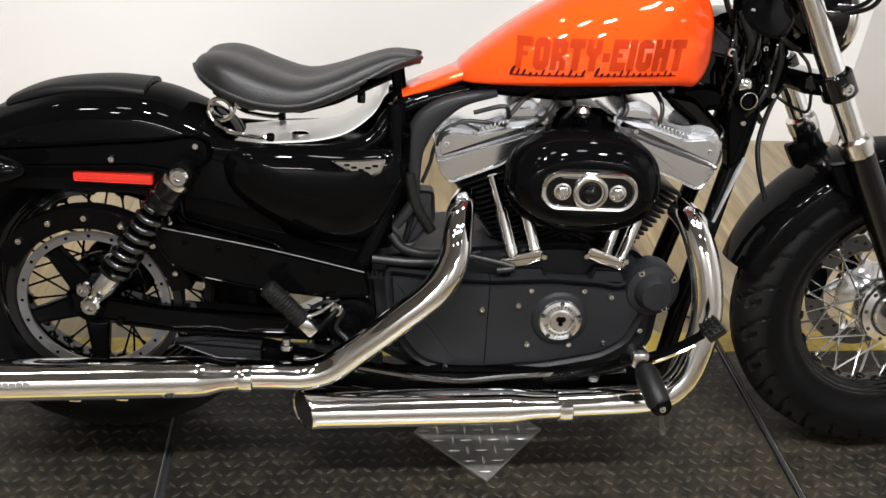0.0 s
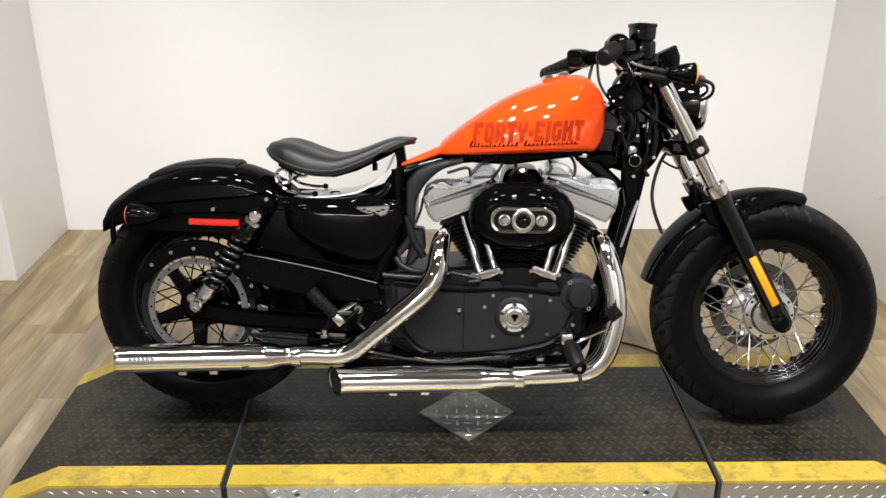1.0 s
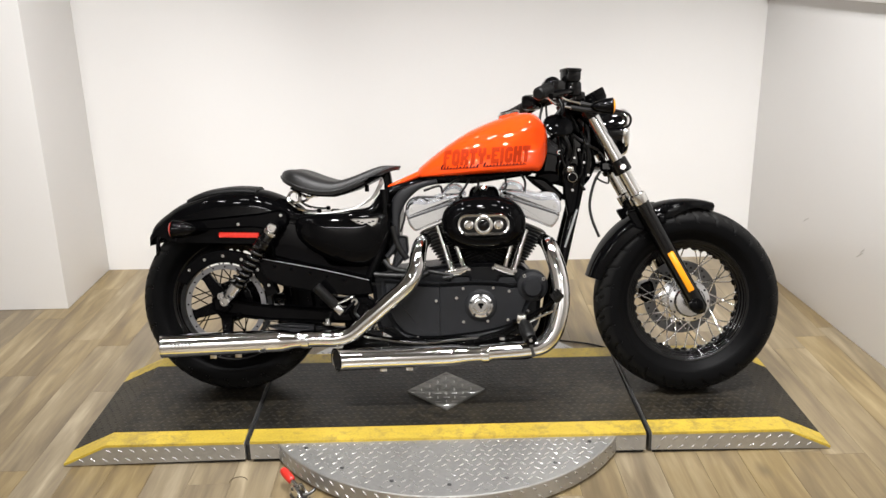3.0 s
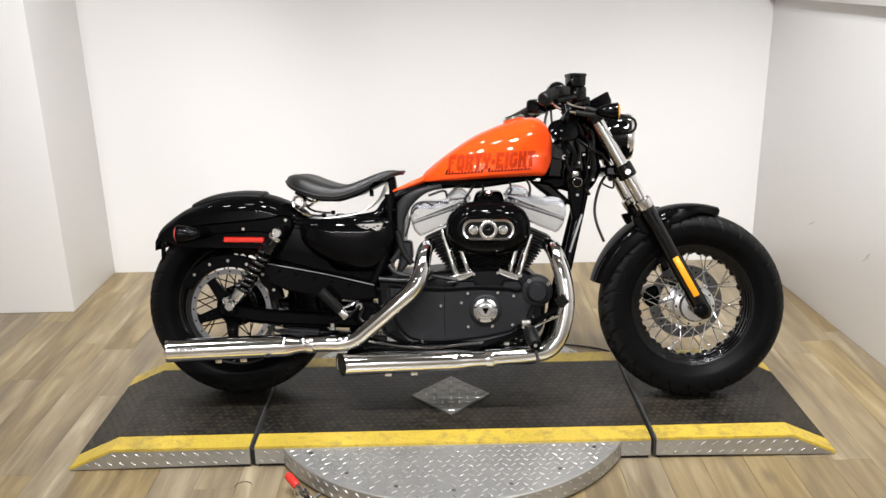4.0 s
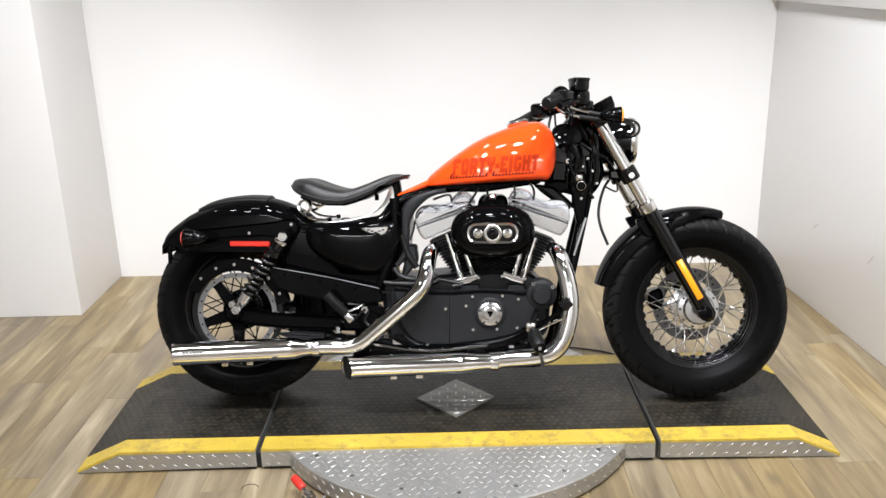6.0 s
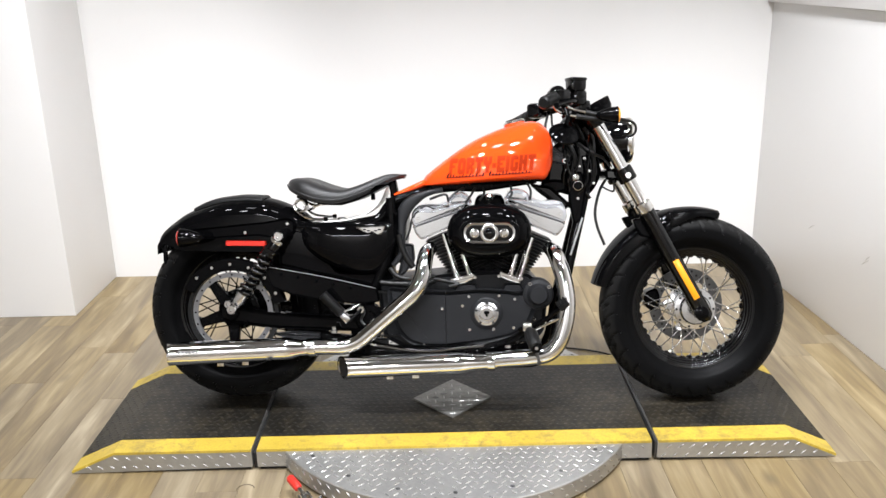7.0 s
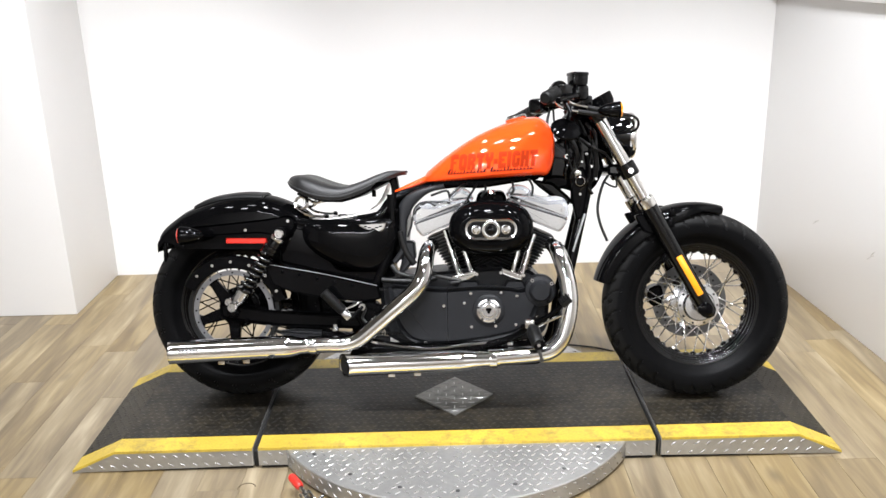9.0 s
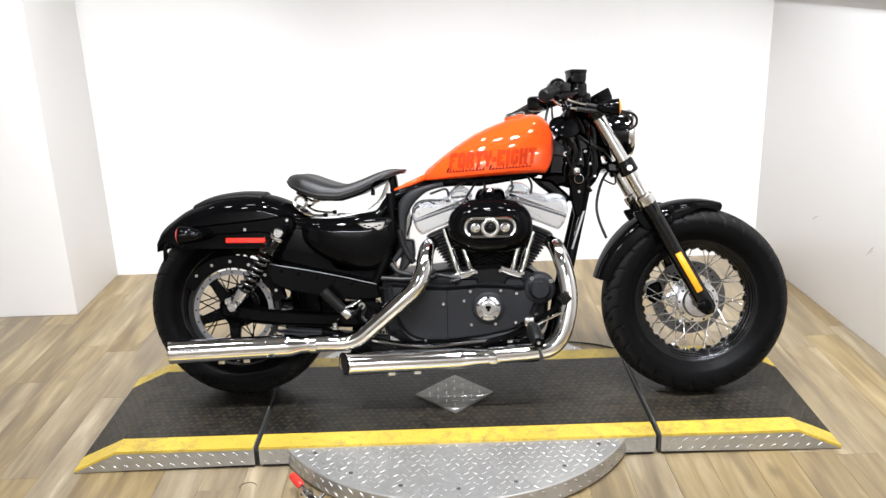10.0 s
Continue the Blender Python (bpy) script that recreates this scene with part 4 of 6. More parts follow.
bm = prism([(0.335, 0.835), (0.36, 0.856), (0.435, 0.862), (0.480, 0.812), (0.500, 0.755), (0.475, 0.70), (0.44, 0.668), (0.36, 0.690), (0.315, 0.712), (0.318, 0.75)], -0.055, 0.055, 0.012, 0.02)
part("neck_gusset", bm, RIM_BLACK, bike, "black gusset and wiring cover at the steering head")
bm = prism([(0.325, 0.845), (0.345, 0.838), (0.393, 0.804), (0.388, 0.786), (0.378, 0.780), (0.322, 0.792)], -0.084, -0.060, 0.004, 0.008)
tab = part("tank_mount", bm, GREY_PLASTIC, bike, "dark grey tank mounting tab")
again("bolt", BIG_BOLT, tab, pose(0.376, -0.084, 0.793) @ Matrix.Scale(0.85, 4))
part("horn_cover", prism([(0.26, 0.722), (0.33, 0.712), (0.392, 0.656), (0.380, 0.632), (0.350, 0.648), (0.290, 0.692)], -0.085, 0.02, 0.008, 0.012), RIM_BLACK, bike, "black housing between the tank and the front head")
part("wiring_block", prism([(0.300, 0.728), (0.345, 0.735), (0.385, 0.728), (0.385, 0.695), (0.345, 0.686), (0.300, 0.694)], -0.075, -0.050, 0.008, 0.012), GLOSS_BLACK, bike, "black connector housing below the tank")
lk = part("ignition_switch", lathe([(0.0185, -0.05), (0.019, -0.092), (0.016, -0.098), (0.012, -0.098), (0.011, -0.093), (0.0001, -0.093)], 28, "y", (0.417, 0, 0.713)), GLOSS_BLACK, bike, "round ignition switch with a bright ring")
part("ring", lathe([(0.0142, -0.0975), (0.0152, -0.0990), (0.0140, -0.0996), (0.0132, -0.0985)], 28, "y", (0.417, 0, 0.713), True), CHROME_WORN, lk, "bright ring")
part("switch_boss", lathe([(0.014, -0.06), (0.013, -0.088), (0.007, -0.094), (0.0001, -0.095)], 20, "y", (0.411, 0, 0.738)), CHROME_WORN, lk, "bright boss above the switch")
part("horn_bracket", prism([(0.385, 0.745), (0.43, 0.76), (0.445, 0.70), (0.43, 0.60), (0.405, 0.585), (0.39, 0.66)], -0.085, -0.062, 0.005, 0.01), GLOSS_BLACK, bike, "gloss black bracket below the switch")
for px, py, pz, pr in ((0.440, -0.072, 0.800, 0.5), (0.425, -0.072, 0.775, 0.4), (0.455, -0.07, 0.76, 0.5), (0.365, -0.100, 0.585, 0.8), (0.418, -0.086, 0.672, 0.5), (0.470, -0.07, 0.72, 0.5)):
    again("bolt", BIG_BOLT, bike, pose(px, py, pz) @ Matrix.Scale(pr, 4))
for a, b in (((0.385, -0.075, 0.86), (0.41, -0.058, 0.75)), ((0.45, -0.065, 0.86), (0.470, -0.055, 0.715))):
    part("wiring_loom", tube([a, ((a[0] + b[0]) / 2 + 0.012, a[1] - 0.006, (a[2] + b[2]) / 2), b], 0.0065, 8, 4), CABLE, bike, "taped black wiring loom")

random.seed(21)
for k in range(9):
    x0, z0 = random.uniform(0.36, 0.46), random.uniform(0.78, 0.90)
    x1, z1 = random.uniform(0.37, 0.46), random.uniform(0.64, 0.72)
    part("wiring_loom", tube([(x0, -0.068, z0), ((x0 + x1) / 2 + random.uniform(-0.03, 0.03), -0.082 - 0.01 * random.random(), (z0 + z1) / 2), (x1, -0.066, z1)], random.uniform(0.003, 0.006), 8, 6), RIM_BLACK, bike, "thin glossy black cable at the steering head")

# ---- exhausts ----


def pipe(path, radii, name, label, seg=24):
    return part(name, tube(path, radii, seg, 6), CHROME, bike, label, None, 60)


def muffler(tip, body_end, neck, r0, r1, r2, label, slash):
    """A straight silencer with a hollow, slightly flared tip, a stepped collar and a clamp."""
    t, e, nk = Vector(tip), Vector(body_end), Vector(neck)
    d = (e - t).normalized()
    turn = Matrix.Translation(t) @ d.to_track_quat("Z", "Y").to_matrix().to_4x4()
    ln, ln2 = (e - t).length, (nk - t).length
    prof = [(r0 - 0.010, 0.05), (r0 - 0.0075, 0.004), (r0 - 0.005, 0.0), (r0 + 0.0005, 0.0005), (r0 + 0.0006, 0.014), (r0, 0.016), (r1, ln - 0.02), (r1 - 0.002, ln), (r2 - 0.001, ln + 0.026), (r2 - 0.003, ln2 - 0.002), (r2 - 0.003, ln2 + 0.02)]
    way = turn.to_3x3().inverted() @ Vector((0, -1, 0))

    def slanted(bm):
        for v in bm.verts:
            near = 0.5 + 0.5 * (v.co.x * way.x + v.co.y * way.y) / r0
            v.co.z += slash * near * max(0.0, 1 - v.co.z / 0.12)
        return bm

    body = part("muffler", slanted(lathe(prof, 48, "z")), CHROME, bike, label, turn)
    part("tip_lining", slanted(lathe([(r0 - 0.0070, 0.003), (r0 - 0.0102, 0.012), (r0 - 0.0105, 0.08), (0.0001, 0.08)], 32, "z")), DARK, body, "dark inside of the tip")
    part("clamp", lathe([(r2 - 0.004, ln2 - 0.012), (r2 + 0.0015, ln2 - 0.010), (r2 + 0.0025, ln2 - 0.002), (r2 + 0.0025, ln2 + 0.012), (r2, ln2 + 0.014)], 32, "z"), CHROME, body, "chrome clamp")
    for k in (0.42, 0.62):
        bm = block((0.0, 0.0, 0.0), (0.022, 0.014, 0.028), 0.002)
        part("hanger_tab", bm, CHROME_WORN, body, "", turn.inverted() @ Matrix.Translation(t.lerp(e, k) + Vector((0, 0.012, -r1 + 0.001))))
    return body


Y1, Y2 = -0.190, -0.192
upper = muffler((-0.914, Y1, 0.184), (-0.505, Y1, 0.2025), (-0.440, Y1, 0.2085), 0.0375, 0.0365, 0.0275, "long chrome upper muffler", 0.010)
bm = bmesh.new()
for k in range(6):
    block((-0.862 + k * 0.0115, Y1 - 0.0376, 0.197 + k * 0.0005), (0.0085, 0.001, 0.009), 0, None, bm)
part("stamped_mark", bm, LABEL_GREY, upper, "row of pale stamped bars", upper.matrix_basis.inverted())
pipe([(-0.455, Y1, 0.2075), (-0.39, Y1, 0.209), (-0.335, Y1, 0.210), (-0.29, Y1, 0.226), (-0.245, Y1, 0.262), (-0.172, Y1, 0.3245), (-0.112, Y1 + 0.006, 0.378), (-0.084, Y1 + 0.02, 0.428), (-0.078, Y1 + 0.040, 0.470), (-0.072, Y1 + 0.075, 0.500), (-0.060, Y1 + 0.110, 0.515)],
     [0.027, 0.027, 0.027, 0.027, 0.027, 0.027, 0.0275, 0.0275, 0.026, 0.025, 0.022], "exhaust_pipe", "chrome rear exhaust pipe sweeping up to the cylinder")
lower = muffler((-0.366, Y2, 0.139), (0.050, Y2, 0.156), (0.132, Y2, 0.164), 0.0370, 0.0330, 0.0275, "chrome lower muffler", 0.046)
pipe([(0.12, Y2, 0.163), (0.20, Y2, 0.169), (0.265, Y2, 0.175), (0.315, Y2, 0.187), (0.349, Y2 + 0.003, 0.222), (0.368, Y2 + 0.008, 0.28), (0.3755, Y2 + 0.016, 0.345), (0.368, Y2 + 0.026, 0.41), (0.353, Y2 + 0.040, 0.464), (0.340, Y2 + 0.065, 0.498), (0.325, Y2 + 0.105, 0.512)],
     [0.0275, 0.0275, 0.0278, 0.028, 0.028, 0.0275, 0.0275, 0.0272, 0.0265, 0.026, 0.022], "exhaust_pipe", "chrome front exhaust pipe curving down from the cylinder")
for p in ((-0.372, -0.165, 0.249), (0.188, -0.165, 0.200)):
    part("exhaust_stud", lathe([(0.012, 0), (0.012, 0.008), (0.008, 0.010), (0.008, 0.020), (0.004, 0.022), (0.0001, 0.022)], 12, "z", p), POLISHED, bike, "bright exhaust mounting nut")
part("exhaust_bracket", tube([(-0.36, -0.15, 0.225), (-0.10, -0.15, 0.183), (0.05, -0.155, 0.196), (0.25, -0.15, 0.213)], 0.006, 8, 4), CHROME, bike, "bright rod above the lower muffler")
bm = prism([(-0.42, 0.25), (-0.18, 0.20), (0.20, 0.205), (0.30, 0.22), (0.30, 0.17), (-0.2, 0.155), (-0.42, 0.20)], -0.150, -0.125, 0.004, 0.01)
part("exhaust_mount_plate", bm, SATIN_BLACK, bike, "black exhaust mounting plate")

# ---- engine ----
part("crankcase", prism([(-0.24, 0.40), (-0.10, 0.42), (0.0, 0.43), (0.13, 0.44), (0.26, 0.43), (0.32, 0.36), (0.31, 0.24), (0.24, 0.17), (-0.10, 0.155), (-0.22, 0.22)], -0.092, 0.12, 0.012, 0.02), WRINKLE, bike, "black crankcase")
def case_half(low, high):
    """A stretch of the long side cover between two upright cuts."""
    bm = prism([(-0.203, 0.392), (-0.11, 0.381), (-0.0115, 0.376), (0.10, 0.383), (0.195, 0.378), (0.225, 0.370), (0.262, 0.392), (0.30, 0.36), (0.272, 0.298), (0.256, 0.258), (0.208, 0.226), (0.115, 0.205), (-0.0115, 0.190), (-0.082, 0.190), (-0.135, 0.206), (-0.172, 0.247), (-0.195, 0.31)], -0.130, -0.080, 0.013, 0.022, 5, 5)
    for x, way in ((low, -1), (high, 1)):
        geom = list(bm.verts) + list(bm.edges) + list(bm.faces)
        cut = bmesh.ops.bisect_plane(bm, geom=geom, plane_co=(x, 0, 0), plane_no=(way, 0, 0), clear_outer=True)
        edges = [e for e in cut["geom_cut"] if isinstance(e, bmesh.types.BMEdge)]
        if edges:
            bmesh.ops.edgenet_fill(bm, edges=edges)
    bmesh.ops.recalc_face_normals(bm, faces=bm.faces)
    return bm


gear = part("gearcase_cover", case_half(-0.0107, 0.5), WRINKLE, bike, "black wrinkle-finish gearcase cover")
sprocket = part("sprocket_cover", case_half(-0.5, -0.0123), WRINKLE, bike, "black wrinkle-finish sprocket cover")
for bx, bz in ((0.043, 0.329), (0.064, 0.360), (0.161, 0.362), (0.212, 0.351), (0.273, 0.286), (0.208, 0.257), (0.143, 0.253), (0.065, 0.251)):
    again("bolt", BOLT, gear, pose(bx, -0.1285, bz))
for bx, bz in ((-0.023, 0.320), (-0.084, 0.200)):
    again("bolt", BOLT, sprocket, pose(bx, -0.1305, bz))
dome = part("cover_boss", lathe([(0.056, -0.154), (0.050, -0.163), (0.045, -0.1655), (0.0001, -0.1655)], 48, "y", (0.121, 0.029, 0.305)), WRINKLE, gear)
cov = part("timing_cover", lathe([(0.0400, -0.160), (0.0408, -0.168), (0.038, -0.172), (0.032, -0.1735), (0.0295, -0.1705), (0.026, -0.1705), (0.0240, -0.1745), (0.020, -0.1755), (0.0185, -0.1735), (0.0001, -0.1735)], 56, "y", (0.121, 0.029, 0.305)), POLISHED, gear, "round chrome timing cover with a small dark emblem")
for k in range(5):
    a = radians(90 + 72 * k)
    h = again("cover_hole", HOLE, cov, pose(0.121 + 0.0345 * math.cos(a), -0.1435, 0.305 + 0.0345 * math.sin(a)) @ Matrix.Scale(1.0, 4))
for k in range(26):
    if k % 13 in (0, 12):
        continue
    a = radians(360 / 26 * (k + 0.5))
    part("rim_mark", block((0, 0, 0), (0.0016, 0.0010, 0.0032), 0), STEEL, cov, "", Matrix.Translation((0.121 + 0.0275 * math.cos(a), -0.1422, 0.305 + 0.0275 * math.sin(a))) @ Matrix.Rotation(math.pi / 2 - a, 4, "Y"))
bm = bmesh.new()
for ex, ez, er in ((-0.0035, 0.004, 0.0062), (0.0035, 0.004, 0.0062), (0, -0.005, 0.0048)):
    lathe([(er, -0.1730), (er * 0.8, -0.1752), (0.0001, -0.1752)], 14, "y", (0.121 + ex, 0.029, 0.305 + ez), bm=bm)
part("emblem", bm, SATIN_BLACK, cov, "small dark emblem")
rc = part("filter_cover", lathe([(0.050, -0.110), (0.0505, -0.155), (0.047, -0.162), (0.036, -0.166), (0.029, -0.185), (0.026, -0.189), (0.0001, -0.190)], 48, "y", (0.287, 0.029, 0.366)), WRINKLE, bike, "round black cam cover")
for bx, bz in ((0.261, 0.400), (0.322, 0.390), (0.312, 0.332)):
    again("bolt", BOLT, rc, pose(bx, -0.130, bz) @ Matrix.Scale(1.15, 4))


FIN = mat("black_fin_paint", (0.0030, 0.0030, 0.0033), 0.42, 0, 0.2, 14, 250, 0.05, 0, 0.08, spec=0.13)


def cylinder_block(lean, deep, label):
    """A finned black cylinder leaning from the crankcase."""
    base = Matrix.Translation((0.128, 0, 0.315)) @ Matrix.Rotation(radians(lean), 4, "Y")
    core = part("cylinder", lathe([(0.060, 0.10), (0.060, 0.262), (0.0001, 0.262)], 32, "z"), SATIN_BLACK, bike, label, base)
    for k in range(16):
        z = 0.118 + k * 0.0106
        w = 0.074 + 0.036 * k / 15
        d = min(w, deep)
        bm = bmesh.new()
        sec = rounded([(-w, -d), (w, -d), (w, d), (-w, d)], 0.040, 5)
        rings(bm, [[(p[0] * q, p[1] * q, z + h) for p in sec] for q, h in ((0.985, 0), (1.0, 0.0010), (1.0, 0.0026), (0.985, 0.0036))])
        part("fin", bm, FIN, core)
    return core


cylinder_block(-22.5, 0.080, "black finned rear cylinder")
cylinder_block(22.5, 0.094, "black finned front cylinder")
part("engine_valley", prism([(0.02, 0.43), (0.06, 0.56), (0.090, 0.685), (0.178, 0.685), (0.20, 0.56), (0.24, 0.43)], -0.07, 0.08, 0.01, 0.02), SATIN_BLACK, bike, "dark intake body between the cylinders")


def head(flip, dy, dz, label):
    """A cast head: lower block over the fins, a rocker box with a rounded nose, a row of ribs and a lobe beside the carburettor."""
    def shape(pts):
        return [(0.2570 - x if flip else x, z + dz) for x, z in pts]

    hd = part("cylinder_head", prism(shape([(-0.092, 0.540), (-0.111, 0.561), (-0.118, 0.590), (-0.008, 0.630), (0.070, 0.656), (0.072, 0.626), (0.036, 0.603), (-0.007, 0.575)]), -0.083 + dy, 0.09, 0.006, 0.010, 5, 4), POLISHED, bike, label)
    box = part("rocker_box", prism(shape([(-0.1165, 0.580), (-0.1235, 0.606), (-0.1195, 0.632), (-0.098, 0.644), (-0.053, 0.640), (0.006, 0.657), (0.076, 0.664), (0.060, 0.640), (-0.008, 0.616)]), -0.0885 + dy, 0.085, 0.010, 0.013, 6, 6), POLISHED, hd, "polished rocker box with a rounded nose")
    part("gasket_line", prism(shape([(-0.1175, 0.5795), (-0.1190, 0.5835), (0.050, 0.6405), (0.050, 0.6365)]), -0.0875 + dy, 0.08, 0.001, 0.002), STEEL, hd, "dark joint under the rocker box")
    part("rocker_cover", prism(shape([(-0.1205, 0.612), (-0.1185, 0.636), (-0.106, 0.651), (-0.079, 0.658), (-0.050, 0.652), (0.006, 0.668), (0.072, 0.672), (0.060, 0.640), (-0.050, 0.612)]), -0.074 + dy, 0.07, 0.016, 0.018, 6, 6), POLISHED, hd, "polished rocker cover")
    part("cover_lobe", prism(shape([(-0.006, 0.650), (-0.003, 0.677), (0.016, 0.691), (0.044, 0.695), (0.066, 0.682), (0.078, 0.654)]), -0.078 + dy, 0.05, 0.013, 0.015, 6, 6), POLISHED, hd, "rounded polished lobe of the cover")
    for k in range(9):
        x, z = shape([(-0.056 + 0.0072 * k, 0.6385 + 0.0023 * k)])[0]
        part("rocker_rib", block((0, 0, 0), (0.0036, 0.012, 0.010), 0.0012), POLISHED, box, "", Matrix.Translation((x, -0.0850 + dy, z)))
    for x, z in shape([(-0.101, 0.612), (0.036, 0.644)]):
        again("bolt", BOLT, hd, pose(x, -0.0882 + dy, z) @ Matrix.Scale(0.8, 4))
    return hd


head(False, 0.0, 0.0, "polished rear cylinder head")
head(True, -0.024, 0.011, "polished front cylinder head")
for pts in ([(0.0, -0.09, 0.650), (-0.036, -0.08, 0.653), (-0.077, -0.08, 0.652), (-0.105, -0.08, 0.631), (-0.122, -0.08, 0.606), (-0.128, -0.08, 0.577), (-0.141, -0.08, 0.540)],):
    part("vent_hose", tube(pts, 0.0035, 8, 6), CABLE, bike, "thin black hose arching over the rear head")

for a, b in (((-0.018, 0.575), (0.030, 0.428)), ((0.028, 0.570), (0.072, 0.432)), ((0.232, 0.570), (0.194, 0.430)), ((0.268, 0.560), (0.224, 0.426))):
    p, q = Vector((a[0], -0.088, a[1] - 0.014)), Vector((b[0], -0.104, b[1] - 0.016))
    part("pushrod_tube", tube([p, p.lerp(q, 0.42), p.lerp(q, 0.42), p.lerp(q, 0.86), p.lerp(q, 0.88), q], [0.0095, 0.0095, 0.0118, 0.0118, 0.0128, 0.0128], 18, 1), CHROME, bike, "chrome pushrod tube")
for poly in ([(0.008, 0.427), (0.018, 0.412), (0.052, 0.418), (0.086, 0.436), (0.076, 0.450), (0.040, 0.440)], [(0.159, 0.440), (0.168, 0.457), (0.200, 0.446), (0.236, 0.431), (0.228, 0.415), (0.194, 0.425)]):
    tp = part("tappet_block", prism([(u, v - 0.016) for u, v in poly], -0.118, -0.080, 0.004, 0.005), CHROME, bike, "bright tappet block cover")
    cx = (poly[0][0] + poly[3][0]) / 2
    for k in (0, 1):
        p = poly[0] if k == 0 else poly[3]
        again("bolt", BOLT, tp, pose(p[0] * 0.95 + cx * 0.05, -0.114, p[1] - 0.016))
for x0, x1 in ((0.025, 0.085), (0.180, 0.232)):
    part("tappet_base", prism([(x0, 0.400), (x1, 0.400), (x1 + 0.015, 0.368), (x0 - 0.015, 0.368)], -0.116, -0.08, 0.006, 0.006), WRINKLE, bike, "black tappet housing")

# air cleaner with its oval chrome insert
def oval(a, b, y, cx=0.131, cz=0.5705, e=2.35, n=64):
    pts = []
    for k in range(n):
        t = 2 * math.pi * k / n
        c, s = math.cos(t), math.sin(t)
        pts.append((cx + 1.02 * a * math.copysign(abs(c) ** (2 / e), c), y + 0.030, cz + b * math.copysign(abs(s) ** (2 / e), s)))
    return pts


def stadium(a, b, y, cx=0.131, cz=0.5705, n=24):
    pts = []
    for k in range(2 * n):
        t = math.pi * k / n + math.pi / (2 * n)
        c = math.cos(t)
        pts.append((cx + math.copysign(a - b, c) + b * c, y + 0.030, cz + b * math.sin(t)))
    return pts


bm = bmesh.new()
rings(bm, [oval(0.112, 0.072, -0.105), oval(0.126, 0.084, -0.125), oval(0.131, 0.089, -0.150), oval(0.131, 0.0885, -0.178), oval(0.126, 0.084, -0.200), oval(0.116, 0.074, -0.216), oval(0.104, 0.061, -0.2255), oval(0.096, 0.053, -0.2295), oval(0.088, 0.042, -0.231), oval(0.084, 0.037, -0.2290)])
bmesh.ops.recalc_face_normals(bm, faces=bm.faces)
cleaner = part("air_cleaner", bm, GLOSS_BLACK, bike, "oval gloss black air cleaner cover", None, 60)
bm = bmesh.new()
rings(bm, [stadium(0.083, 0.0345, -0.229), stadium(0.082, 0.0335, -0.236), stadium(0.0795, 0.0310, -0.2385), stadium(0.0745, 0.0265, -0.2375), stadium(0.0735, 0.0255, -0.2345)])
bmesh.ops.recalc_face_normals(bm, faces=bm.faces)
ins = part("insert", bm, CHROME, cleaner, "chrome oval insert", None, 40)
bm = bmesh.new()
rings(bm, [stadium(0.0730, 0.0250, -0.2350), stadium(0.0715, 0.0235, -0.2362)])
bmesh.ops.recalc_face_normals(bm, faces=bm.faces)
part("insert_field", bm, RIM_BLACK, ins, "brushed dark field of the insert")
part("medallion", lathe([(0.0290, -0.236), (0.0290, -0.2415), (0.0268, -0.2432), (0.0235, -0.2432), (0.0225, -0.2405), (0.0190, -0.2400)], 48, "y", (0.131, 0.030, 0.5705)), CHROME_WORN, ins, "round chrome medallion")
part("medallion_centre", lathe([(0.0195, -0.2400), (0.0180, -0.2420), (0.0140, -0.2425), (0.0130, -0.2450), (0.0085, -0.2475), (0.0001, -0.2485)], 40, "y", (0.131, 0.030, 0.5705)), RIM_BLACK, ins, "dark domed centre of the medallion")
for dx in (-0.046, 0.046):
    part("insert_bolt", lathe([(0.0145, -0.2362), (0.0145, -0.2385), (0.0115, -0.2390), (0.0105, -0.2405), (0.0075, -0.243), (0.0038, -0.243), (0.0034, -0.2395), (0.0001, -0.2395)], 24, "y", (0.131 + dx, 0.030, 0.5705)), CHROME, ins, "chrome bolt")

# ---- oil tank, hoses and the parts under the seat ----
def bulged(poly, y_rim, swell, y_back, r=0.03):
    """A closed shell over an outline in the xz plane, swelling outwards to a soft dome."""
    base = rounded(poly, r, 6)
    mx, mz = sum(p[0] for p in base) / len(base), sum(p[1] for p in base) / len(base)
    loops = [[(p[0], y_back, p[1]) for p in base]]
    for f in (1.0, 0.995, 0.98, 0.955, 0.92, 0.87, 0.80, 0.70, 0.56, 0.40, 0.22, 0.05):
        loops.append([(mx + (p[0] - mx) * f, y_rim - swell * math.sqrt(1 - f ** 3.2), mz + (p[1] - mz) * f) for p in base])
    bm = bmesh.new()
    rings(bm, loops)
    bmesh.ops.recalc_face_normals(bm, faces=bm.faces)
    return bm


